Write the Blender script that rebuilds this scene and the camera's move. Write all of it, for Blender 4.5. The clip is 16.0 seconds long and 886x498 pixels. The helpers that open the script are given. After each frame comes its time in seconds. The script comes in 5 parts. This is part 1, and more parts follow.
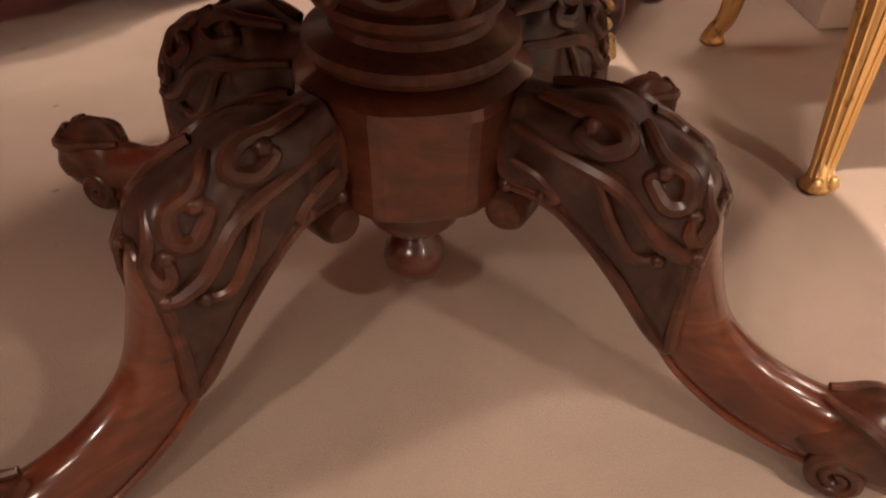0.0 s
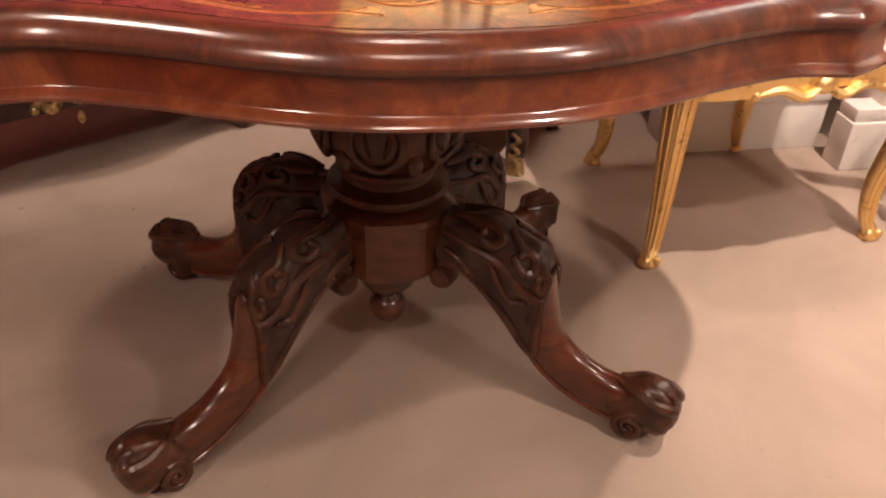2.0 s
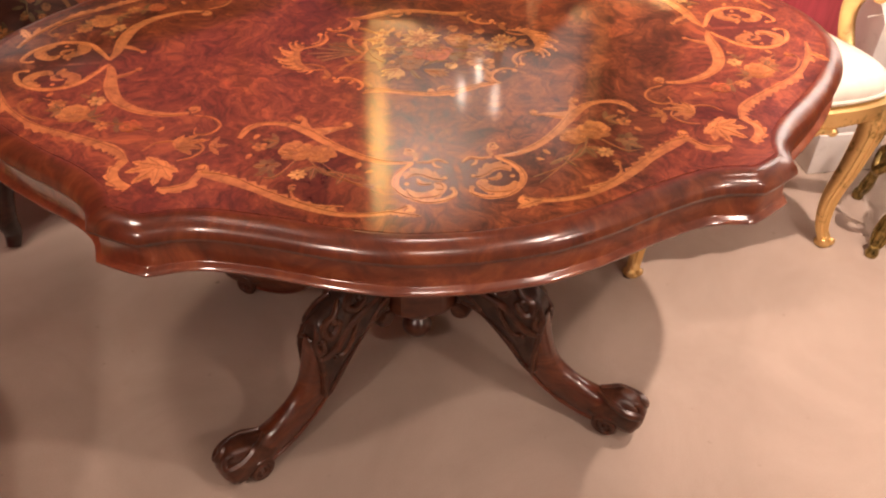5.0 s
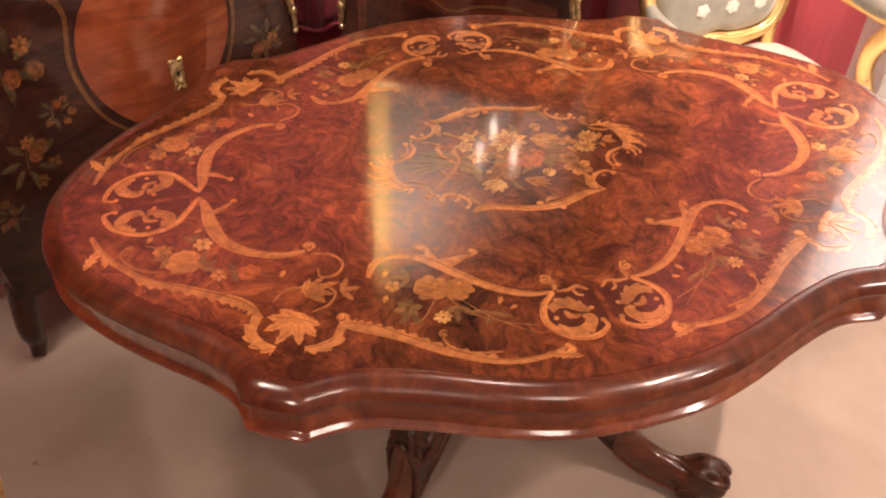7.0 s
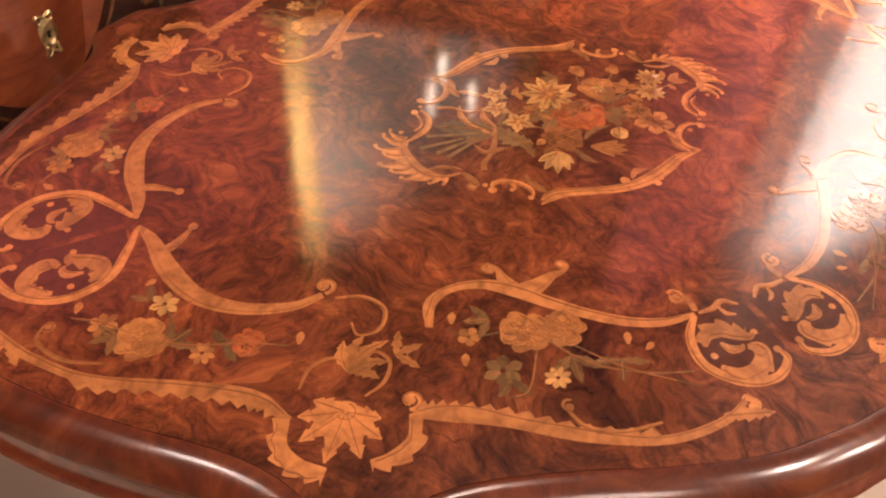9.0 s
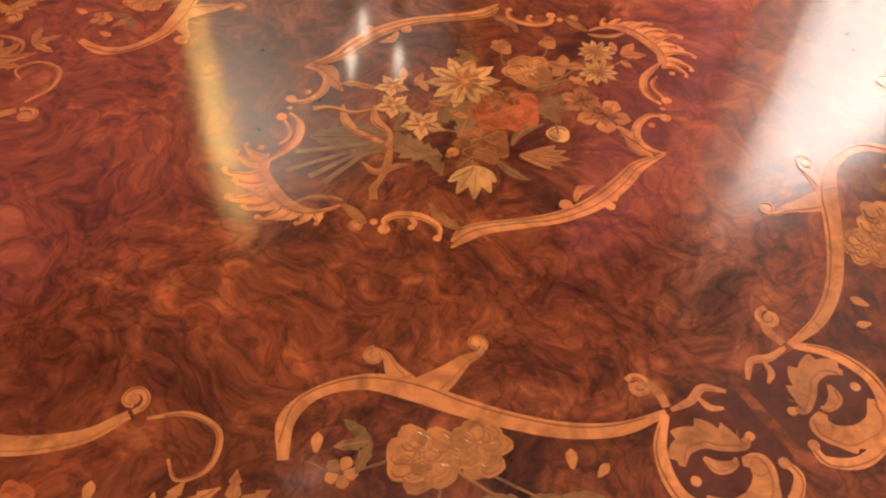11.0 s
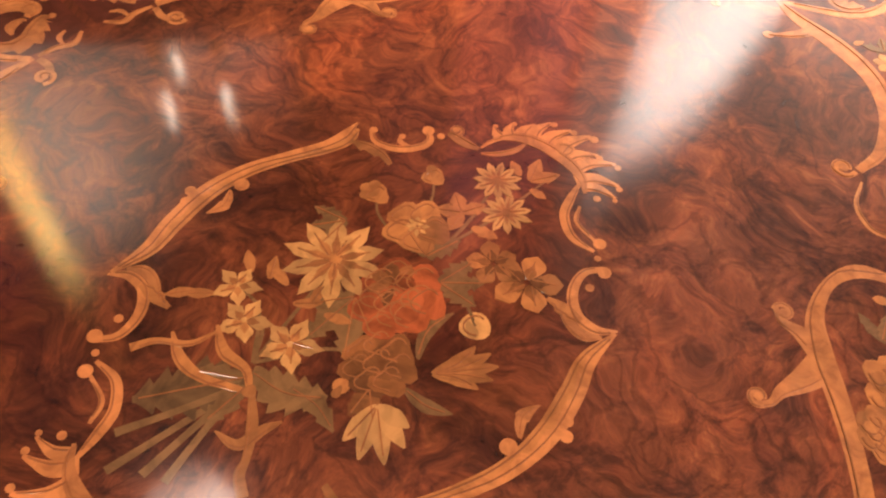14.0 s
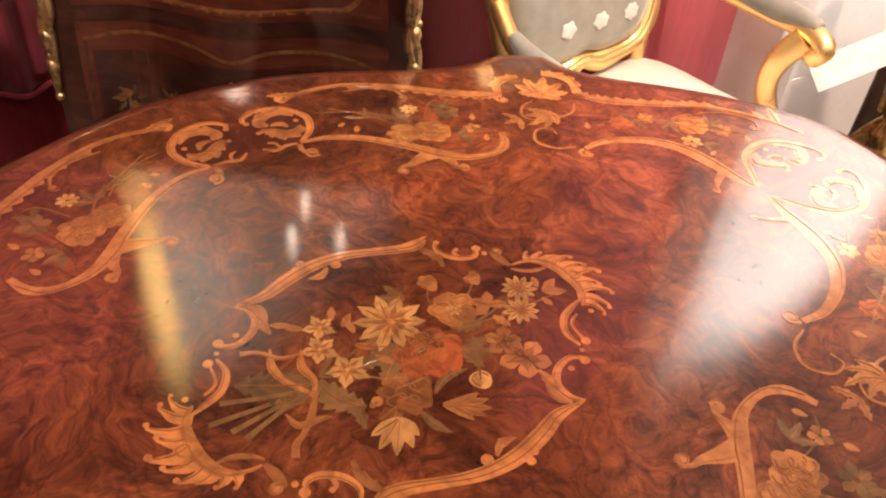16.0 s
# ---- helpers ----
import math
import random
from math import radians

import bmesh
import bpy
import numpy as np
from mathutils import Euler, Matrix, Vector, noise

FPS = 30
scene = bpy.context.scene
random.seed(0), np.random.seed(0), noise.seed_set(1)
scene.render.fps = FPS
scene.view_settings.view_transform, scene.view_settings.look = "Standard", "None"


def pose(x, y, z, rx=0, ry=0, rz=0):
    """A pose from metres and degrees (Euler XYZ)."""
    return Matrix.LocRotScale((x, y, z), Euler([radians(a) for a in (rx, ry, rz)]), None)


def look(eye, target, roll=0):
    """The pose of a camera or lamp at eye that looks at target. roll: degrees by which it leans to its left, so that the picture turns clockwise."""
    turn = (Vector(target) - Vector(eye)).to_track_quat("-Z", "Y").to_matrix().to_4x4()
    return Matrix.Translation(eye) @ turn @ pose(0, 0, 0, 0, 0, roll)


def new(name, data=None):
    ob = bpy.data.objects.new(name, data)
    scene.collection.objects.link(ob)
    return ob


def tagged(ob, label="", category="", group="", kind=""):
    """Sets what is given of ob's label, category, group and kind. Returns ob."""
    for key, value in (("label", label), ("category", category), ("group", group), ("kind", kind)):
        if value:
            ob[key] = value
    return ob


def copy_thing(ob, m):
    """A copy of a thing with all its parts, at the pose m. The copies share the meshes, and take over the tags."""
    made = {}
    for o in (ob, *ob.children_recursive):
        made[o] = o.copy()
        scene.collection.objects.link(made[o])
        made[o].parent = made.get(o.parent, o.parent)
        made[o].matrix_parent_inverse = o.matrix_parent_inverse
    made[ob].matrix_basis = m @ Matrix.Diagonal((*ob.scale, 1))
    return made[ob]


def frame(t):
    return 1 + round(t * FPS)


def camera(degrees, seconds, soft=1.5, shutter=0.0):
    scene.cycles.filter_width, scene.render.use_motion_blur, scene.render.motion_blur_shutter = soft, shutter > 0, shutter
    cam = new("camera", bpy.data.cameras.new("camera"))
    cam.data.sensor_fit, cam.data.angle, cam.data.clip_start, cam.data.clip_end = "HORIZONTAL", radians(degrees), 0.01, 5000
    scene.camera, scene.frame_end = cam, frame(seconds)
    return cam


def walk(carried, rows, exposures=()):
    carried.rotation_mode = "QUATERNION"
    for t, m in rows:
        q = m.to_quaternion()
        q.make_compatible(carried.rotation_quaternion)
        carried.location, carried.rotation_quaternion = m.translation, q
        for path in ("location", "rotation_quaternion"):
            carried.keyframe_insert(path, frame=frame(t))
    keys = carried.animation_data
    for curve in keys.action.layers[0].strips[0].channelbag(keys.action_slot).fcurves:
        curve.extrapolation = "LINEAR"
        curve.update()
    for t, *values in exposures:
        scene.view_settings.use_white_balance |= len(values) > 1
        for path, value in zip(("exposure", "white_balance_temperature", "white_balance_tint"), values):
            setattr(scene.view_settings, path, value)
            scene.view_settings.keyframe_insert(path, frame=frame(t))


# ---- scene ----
cam = camera(55.63, 16.0, soft=2.2)
PATH = [
    (0, (-0.0693, -0.6812, 0.6499), (0.0184, -0.0290, 0.1120), 0.83),
    (0.5, (-0.0350, -0.6640, 0.6738), (0.0250, -0.0255, 0.1144), 0.77),
    (1, (-0.0128, -0.6600, 0.6780), (0.0560, 0.0180, 0.1680), 0.90),
    (1.2, (-0.0156, -0.6900, 0.6850), (0.0680, 0.0070, 0.1980), 0.90),
    (1.5, (-0.0671, -0.8962, 0.8303), (0.0480, -0.2023, 0.3532), 1.04),
    (1.7, (-0.1410, -1.1515, 0.9743), (0.0215, -0.3347, 0.4207), 2.70),
    (2, (-0.1414, -1.1516, 0.9782), (0.0194, -0.3359, 0.4225), 2.65),
    (2.5, (-0.1448, -1.1523, 1.0176), (-0.0014, -0.3479, 0.4410), 2.10),
    (3, (-0.1548, -1.1549, 1.0878), (-0.0269, -0.3638, 0.4895), 2.09),
    (3.5, (-0.1533, -1.1822, 1.1829), (-0.0321, -0.4112, 0.5577), 1.47),
    (3.7, (-0.1480, -1.1778, 1.2137), (-0.0316, -0.4249, 0.5659), 1.41),
    (5.8, (-0.2516, -1.3132, 1.5029), (-0.0938, -0.5719, 0.8505), 0.56),
    (6, (-0.2999, -1.3046, 1.5226), (-0.1266, -0.5637, 0.8736), 0.05),
    (6.5, (-0.3971, -1.2418, 1.5320), (-0.1824, -0.5044, 0.8916), 0.66),
    (7, (-0.4301, -1.0774, 1.5158), (-0.2153, -0.3491, 0.8650), 1.19),
    (7.5, (-0.4597, -0.9294, 1.4966), (-0.2431, -0.2203, 0.8256), 0.76),
    (8, (-0.5108, -0.8232, 1.4658), (-0.2129, -0.1586, 0.7806), 1.00),
    (8.2, (-0.5169, -0.7870, 1.4376), (-0.1964, -0.1392, 0.7465), 0.96),
    (10.3, (-0.4163, -0.5722, 1.2566), (-0.0875, 0.0154, 0.5173), 3.92),
    (10.5, (-0.3865, -0.5542, 1.2486), (-0.0584, 0.0276, 0.5044), 3.60),
    (11, (-0.3359, -0.4987, 1.2322), (0.0074, 0.0547, 0.4734), 2.73),
    (11.5, (-0.2918, -0.3953, 1.1842), (0.1109, 0.1047, 0.4175), 5.70),
    (12, (-0.2629, -0.3288, 1.1370), (0.1788, 0.1167, 0.3583), 10.19),
    (12.5, (-0.2525, -0.3044, 1.1274), (0.1864, 0.1377, 0.3451), 10.42),
    (13, (-0.2454, -0.2962, 1.1420), (0.1893, 0.1565, 0.3634), 8.27),
    (13.5, (-0.2187, -0.2705, 1.1733), (0.2242, 0.1595, 0.3866), 6.89),
    (14, (-0.1935, -0.2556, 1.2091), (0.2507, 0.1546, 0.4126), 5.59),
    (14.5, (-0.1685, -0.2555, 1.2461), (0.2973, 0.1623, 0.4661), 4.52),
    (15, (-0.1594, -0.2924, 1.2817), (0.3432, 0.1543, 0.5415), 3.96),
    (15.5, (-0.1961, -0.3787, 1.3140), (0.3026, 0.1370, 0.6173), 4.33),
    (16, (-0.2864, -0.4527, 1.3186), (0.1563, 0.1639, 0.6675), 5.24),
]
EXPOSURES = [(0.0, 0.80, 6500, 14), (1.2, 0.78, 6500, 14), (2.0, 0.40, 6500, 16), (6.0, 0.34, 6500, 19), (8.2, 0.38, 6500, 18), (10.5, 0.24, 6500, 16), (16.0, 0.20, 6500, 16)]
walk(cam, [(t, look(eye, target, roll)) for t, eye, target, roll in PATH], EXPOSURES)

# ---- world and lights ----
world = bpy.data.worlds.new("room_air")
scene.world = world
world.use_nodes = True
world.node_tree.nodes["Background"].inputs[0].default_value = (1.0, 0.82, 0.66, 1)
world.node_tree.nodes["Background"].inputs[1].default_value = 0.05


def spot(name, eye, target, watts, colour, angle=110, radius=0.03, blend=0.5):
    d = bpy.data.lights.new(name, "SPOT")
    d.energy, d.color, d.spot_size, d.spot_blend, d.shadow_soft_size = watts, colour, radians(angle), blend, radius
    ob = new(name, d)
    ob.matrix_world = look(eye, target)
    return ob


WARM = (1.0, 0.79, 0.64)
spot("ceiling_spot_over_table", (0.06, 0.10, 2.6), (0.06, 0.10, 0), 24, (1.0, 0.78, 0.64), 140, 0.13)
spot("ceiling_spot_front", (1.0, -1.3, 2.6), (0.80, 0.2, 0.2), 88, WARM, 120, 0.05)
spot("ceiling_spot_wall", (2.02, -0.60, 2.6), (1.94, 0.66, 1.74), 960, (1.0, 0.94, 0.87), 62, 0.08, 0.9)
# No fixture known: added to brighten the carpet behind the table on the left.
spot("fill_spot_left", (-1.2, -0.1, 2.6), (-0.55, 0.50, 0.0), 52, WARM, 84, 0.10)
# Unseen fill spots behind the viewpoint, added to lift the room's ambient light.
spot("fill_spot_behind", (-0.1, -1.9, 2.6), (0.1, 0.6, 0.9), 34, WARM, 120, 0.22)
spot("fill_spot_aisle_left", (-1.6, -2.3, 2.6), (-0.4, 0.2, 0.1), 96, WARM, 130, 0.12)
spot("fill_spot_aisle_right", (1.9, -2.3, 2.6), (0.4, 0.2, 0.1), 92, WARM, 130, 0.12)
# Unseen spot added to brighten the carpet round the gilded chair.
spot("fill_spot_chair", (1.15, -0.25, 2.6), (1.18, 0.32, 0), 230, WARM, 60, 0.03, 0.7)
spot("ceiling_spot_back", (-0.05, 0.72, 2.6), (-0.10, 0.62, 0), 20, WARM, 50, 0.12, 0.9)
# Added spot: makes the gilt frame bright enough to show in the tabletop.
spot("fill_spot_mirror", (0.3, 0.15, 2.6), (0.12, 1.2, 1.52), 180, (1.0, 0.80, 0.58), 50, 0.05, 0.8)
# Helper lamp for the crimson wall, so the tabletop reflects more red.
spot("fill_spot_back_wall", (-0.75, 0.45, 2.6), (-0.65, 1.26, 1.25), 170, WARM, 72, 0.05, 0.9)
# Made-up spot, placed to reach the dark floor right of the pedestal.
spot("fill_spot_corner", (0.62, 0.92, 2.6), (0.46, 0.52, 0), 70, WARM, 40, 0.08, 0.6)
# Extra unseen lamp that lifts the pier's fabric for its reflection.
spot("fill_spot_pier", (0.95, -0.15, 2.6), (1.02, 0.672, 1.75), 170, WARM, 52, 0.05, 0.9)


# ---- materials ----
def material(name, rough=0.5, metal=0.0, coat=0.0, coat_rough=0.1):
    m = bpy.data.materials.new(name)
    m.use_nodes = True
    b = m.node_tree.nodes["Principled BSDF"]
    b.inputs["Roughness"].default_value = rough
    b.inputs["Metallic"].default_value = metal
    b.inputs["Coat Weight"].default_value = coat
    b.inputs["Coat Roughness"].default_value = coat_rough
    b.inputs["Coat IOR"].default_value = 1.65
    return m, m.node_tree, b


def node(nt, kind, **values):
    n = nt.nodes.new(kind)
    for k, v in values.items():
        n.inputs[k.replace("_", " ")].default_value = v
    return n


def coords(nt, scale=(1, 1, 1), turn=0.0):
    tc = nt.nodes.new("ShaderNodeTexCoord")
    mp = nt.nodes.new("ShaderNodeMapping")
    mp.inputs["Scale"].default_value = scale
    mp.inputs["Rotation"].default_value = (0, 0, turn)
    nt.links.new(tc.outputs["Object"], mp.inputs[0])
    return mp.outputs[0]


def ramp(nt, fac, stops):
    r = nt.nodes.new("ShaderNodeValToRGB")
    e = r.color_ramp.elements
    while len(e) < len(stops):
        e.new(0.5)
    for el, (p, c) in zip(e, stops):
        el.position, el.color = p, (*c, 1)
    nt.links.new(fac, r.inputs[0])
    return r.outputs[0]


def mix(nt, fac, a, b, mode="MIX"):
    m = nt.nodes.new("ShaderNodeMix")
    m.data_type, m.blend_type = "RGBA", mode
    for sock, v in ((m.inputs[0], fac), (m.inputs[6], a), (m.inputs[7], b)):
        if isinstance(v, (float, int)):
            sock.default_value = v
        elif isinstance(v, tuple):
            sock.default_value = (*v, 1)
        else:
            nt.links.new(v, sock)
    return m.outputs[2]


def bump(nt, b, height, strength, distance=0.002):
    n = node(nt, "ShaderNodeBump", Strength=strength, Distance=distance)
    nt.links.new(height, n.inputs["Height"])
    nt.links.new(n.outputs[0], b.inputs["Normal"])
    return n.outputs[0]


def noise_tex(nt, vec, scale, detail=6, rough=0.6, distortion=0.0):
    n = node(nt, "ShaderNodeTexNoise", Scale=scale, Detail=detail, Roughness=rough, Distortion=distortion)
    nt.links.new(vec, n.inputs["Vector"])
    return n.outputs["Fac"]


def island(nt):
    return nt.nodes.new("ShaderNodeNewGeometry").outputs["Random Per Island"]


def burl_material():
    m, nt, b = material("burl_walnut_veneer", 0.40, 0, 1.0, 0.075)
    b.inputs["Specular IOR Level"].default_value = 0.12
    v = coords(nt)
    warp = node(nt, "ShaderNodeTexNoise", Scale=6.0, Detail=3.0)
    nt.links.new(v, warp.inputs["Vector"])
    vm = nt.nodes.new("ShaderNodeVectorMath")
    vm.operation = "MULTIPLY_ADD"
    nt.links.new(warp.outputs["Color"], vm.inputs[0])
    vm.inputs[1].default_value = (0.16, 0.16, 0.16)
    nt.links.new(v, vm.inputs[2])
    big = noise_tex(nt, vm.outputs[0], 7.5, 7, 0.66, 0.8)
    fig = noise_tex(nt, vm.outputs[0], 27, 10, 0.74, 1.0)
    wave = node(nt, "ShaderNodeTexWave", Scale=11.0, Distortion=19.0, Detail=5.0)
    wave.inputs["Detail Scale"].default_value = 1.6
    nt.links.new(vm.outputs[0], wave.inputs["Vector"])
    base = ramp(nt, fig, [(0.27, (0.026, 0.008, 0.004)), (0.42, (0.105, 0.026, 0.010)), (0.57, (0.225, 0.060, 0.019)), (0.74, (0.40, 0.130, 0.038))])
    tone = ramp(nt, big, [(0.36, (0.28, 0.24, 0.22)), (0.56, (0.92, 0.92, 0.92)), (0.72, (1.25, 1.1, 1.0))])
    c = mix(nt, 1.0, base, tone, "MULTIPLY")
    streak = ramp(nt, wave.outputs["Fac"], [(0.0, (0.22, 0.17, 0.15)), (0.20, (1, 1, 1))])
    c = mix(nt, 0.42, c, streak, "MULTIPLY")
    knots = node(nt, "ShaderNodeTexVoronoi", Scale=19.0)
    nt.links.new(vm.outputs[0], knots.inputs["Vector"])
    kn = ramp(nt, knots.outputs["Distance"], [(0.03, (0.12, 0.08, 0.06)), (0.14, (1, 1, 1))])
    c = mix(nt, 0.6, c, kn, "MULTIPLY")
    nt.links.new(c, b.inputs["Base Color"])
    wav = noise_tex(nt, v, 26, 2, 0.5)
    n = node(nt, "ShaderNodeBump", Strength=0.035, Distance=0.004)
    nt.links.new(wav, n.inputs["Height"])
    nt.links.new(n.outputs[0], b.inputs["Coat Normal"])
    dust = noise_tex(nt, v, 9, 4, 0.6)
    mr = nt.nodes.new("ShaderNodeMapRange")
    mr.inputs[3].default_value, mr.inputs[4].default_value = 0.05, 0.13
    nt.links.new(dust, mr.inputs[0])
    nt.links.new(mr.outputs[0], b.inputs["Coat Roughness"])
    return m


def wood_material(name, dark, mid, light, scale=(3, 3, 30), coat=0.7, rough=0.38, coat_rough=0.14, dirt=0.5, fine=18):
    m, nt, b = material(name, rough, 0, coat, coat_rough)
    b.inputs["Specular IOR Level"].default_value = 0.15
    v = coords(nt, scale)
    g = noise_tex(nt, v, 1.6, 8, 0.65, 1.4)
    c = ramp(nt, g, [(0.28, dark), (0.5, mid), (0.75, light)])
    w = coords(nt)
    st = noise_tex(nt, w, 11, 5, 0.6, 0.4)
    c = mix(nt, dirt, c, ramp(nt, st, [(0.35, (0.35, 0.30, 0.27)), (0.6, (1, 1, 1))]), "MULTIPLY")
    nt.links.new(c, b.inputs["Base Color"])
    bump(nt, b, noise_tex(nt, w, fine * 5, 4), 0.12, 0.002)
    return m


def veneer_material(name, colour, dark=0.45, amount=0.55):
    """Inlay wood: each piece has its own tone, with fine grain and scorched shading."""
    m, nt, b = material(name, 0.42, 0, 1.0, 0.09)
    b.inputs["Specular IOR Level"].default_value = 0.1
    v = coords(nt, (30, 30, 30))
    g = noise_tex(nt, v, 1.7, 6, 0.6, 0.8)
    lo = tuple(x * dark for x in colour)
    c = ramp(nt, g, [(0.30, lo), (0.62, colour)])
    shade = ramp(nt, island(nt), [(0.0, (1 - amount * 0.75,) * 3), (1.0, (1.12, 1.08, 1.0))])
    c = mix(nt, 1.0, c, shade, "MULTIPLY")
    nt.links.new(c, b.inputs["Base Color"])
    return m


def gilt_material(name, colour, rough=0.28, tarnish=(0.10, 0.06, 0.02), amount=0.6, scale=40):
    m, nt, b = material(name, rough, 1.0)
    v = coords(nt)
    n = noise_tex(nt, v, scale, 6, 0.7)
    c = ramp(nt, n, [(0.34, tarnish), (0.34 + 0.3 * amount, colour)])
    nt.links.new(c, b.inputs["Base Color"])
    r = nt.nodes.new("ShaderNodeMapRange")
    r.inputs[3].default_value, r.inputs[4].default_value = rough + 0.25, rough - 0.05
    nt.links.new(n, r.inputs[0])
    nt.links.new(r.outputs[0], b.inputs["Roughness"])
    bump(nt, b, noise_tex(nt, v, scale * 3, 3), 0.25, 0.002)
    return m


def carpet_material():
    m, nt, b = material("beige_carpet", 0.95)
    v = coords(nt)
    pile = noise_tex(nt, v, 420, 3, 0.7)
    worn = noise_tex(nt, v, 3.2, 5, 0.6, 0.6)
    c = ramp(nt, worn, [(0.3, (0.325, 0.252, 0.200)), (0.7, (0.415, 0.328, 0.264))])
    c = mix(nt, 0.35, c, ramp(nt, pile, [(0.3, (0.6, 0.58, 0.55)), (0.7, (1.1, 1.1, 1.1))]), "MULTIPLY")
    specks = noise_tex(nt, v, 34, 2, 0.4)
    c = mix(nt, 0.7, c, ramp(nt, specks, [(0.20, (0.35, 0.32, 0.30)), (0.26, (1, 1, 1))]), "MULTIPLY")
    nt.links.new(c, b.inputs["Base Color"])
    b.inputs["Sheen Weight"].default_value = 0.15
    bump(nt, b, pile, 0.5, 0.003)
    return m


def fabric_material(name, a, c2, scale=(60, 60, 4), rough=0.75):
    m, nt, b = material(name, rough)
    v = coords(nt, scale)
    n = noise_tex(nt, v, 2.0, 4, 0.6)
    c = ramp(nt, n, [(0.3, a), (0.7, c2)])
    nt.links.new(c, b.inputs["Base Color"])
    b.inputs["Sheen Weight"].default_value = 0.3
    weave = noise_tex(nt, coords(nt), 350, 2)
    bump(nt, b, weave, 0.2, 0.001)
    return m


def paint_material(name, colour, rough=0.55):
    m, nt, b = material(name, rough)
    v = coords(nt)
    n = noise_tex(nt, v, 5, 5, 0.6)
    c = ramp(nt, n, [(0.3, tuple(x * 0.88 for x in colour)), (0.7, colour)])
    grime = noise_tex(nt, v, 26, 4, 0.7)
    c = mix(nt, 0.4, c, ramp(nt, grime, [(0.25, (0.6, 0.55, 0.5)), (0.42, (1, 1, 1))]), "MULTIPLY")
    nt.links.new(c, b.inputs["Base Color"])
    bump(nt, b, noise_tex(nt, v, 90, 3), 0.15, 0.001)
    return m


def plain_material(name, colour, rough=0.5, metal=0.0):
    m, nt, b = material(name, rough, metal)
    n = noise_tex(nt, coords(nt), 30, 4)
    nt.links.new(ramp(nt, n, [(0.3, tuple(x * 0.75 for x in colour)), (0.7, colour)]), b.inputs["Base Color"])
    return m


BURL = burl_material()
BAND = wood_material("mahogany_crossbanding", (0.075, 0.016, 0.006), (0.155, 0.034, 0.011), (0.27, 0.075, 0.022), (9, 9, 9), 1.0, 0.45, 0.13, 0.45)
EDGE = wood_material("polished_walnut_moulding", (0.042, 0.009, 0.004), (0.098, 0.021, 0.007), (0.18, 0.048, 0.014), (12, 12, 3), 0.7, 0.42, 0.18, 0.4)
LEGWOOD = wood_material("polished_mahogany", (0.048, 0.012, 0.006), (0.105, 0.027, 0.010), (0.19, 0.054, 0.018), (5, 5, 14), 0.8, 0.36, 0.15, 0.35)
# Mahogany with the tabletop's shade worked into its colour, for block and finial.
SHADEWOOD = wood_material("shaded_polished_mahogany", (0.036, 0.010, 0.005), (0.074, 0.020, 0.009), (0.13, 0.038, 0.014), (5, 5, 14), 0.7, 0.38, 0.18, 0.4)
CARVED = wood_material("dark_carved_walnut", (0.032, 0.012, 0.007), (0.076, 0.027, 0.014), (0.140, 0.050, 0.022), (14, 14, 14), 0.40, 0.45, 0.26, 0.6)
RECESS = wood_material("darker_carving_ground", (0.022, 0.011, 0.008), (0.046, 0.022, 0.015), (0.085, 0.042, 0.026), (20, 20, 20), 0.35, 0.5, 0.3, 0.4)
MAPLE = veneer_material("pale_maple_inlay", (0.57, 0.222, 0.071), 0.45, 0.45)
HONEY = veneer_material("honey_boxwood_inlay", (0.45, 0.182, 0.055), 0.5, 0.5)
CREAM = veneer_material("cream_sycamore_inlay", (0.58, 0.300, 0.100), 0.55, 0.4)
INK = veneer_material("scorched_engraving", (0.34, 0.130, 0.041), 0.6, 0.3)
TAN = veneer_material("muted_amber_inlay", (0.27, 0.105, 0.032), 0.45, 0.6)
OLIVE = veneer_material("olive_stained_inlay", (0.225, 0.122, 0.046), 0.45, 0.55)
ROSE = veneer_material("red_stained_inlay", (0.42, 0.105, 0.032), 0.42, 0.65)
SMOKE = veneer_material("smoked_walnut_inlay", (0.085, 0.028, 0.011), 0.4, 0.5)
PURPLE = veneer_material("dark_purpleheart_ground", (0.085, 0.022, 0.012), 0.5, 0.2)
GILT = gilt_material("gilded_wood", (0.88, 0.63, 0.28), 0.36, (0.45, 0.28, 0.09), 0.3, 25)
BRASS = gilt_material("tarnished_gilt_bronze", (0.44, 0.33, 0.12), 0.30, (0.06, 0.05, 0.02), 0.9, 55)
ORMOLU = gilt_material("ormolu_mount", (0.72, 0.55, 0.28), 0.3, (0.13, 0.09, 0.04), 0.6, 60)
CARPET = carpet_material()
REDWALL = fabric_material("crimson_wall_fabric", (0.25, 0.014, 0.024), (0.36, 0.024, 0.038))
CURTAIN = fabric_material("crimson_curtain_cloth", (0.21, 0.012, 0.024), (0.33, 0.021, 0.042), (30, 30, 6))
WHITE = paint_material("white_wall_paint", (0.78, 0.75, 0.71))
CEIL = paint_material("ceiling_paint", (0.24, 0.22, 0.20))
BOUNCEWALL = paint_material("bounce_wall_paint", (0.62, 0.55, 0.48))
SATIN = fabric_material("cream_satin", (0.60, 0.56, 0.47), (0.74, 0.70, 0.60), (8, 8, 8), 0.5)
GREY = fabric_material("grey_green_damask", (0.20, 0.20, 0.165), (0.28, 0.28, 0.23), (12, 12, 12), 0.55)
SILVER = fabric_material("silver_woven_motif", (0.50, 0.49, 0.43), (0.62, 0.61, 0.54), (20, 20, 20), 0.5)
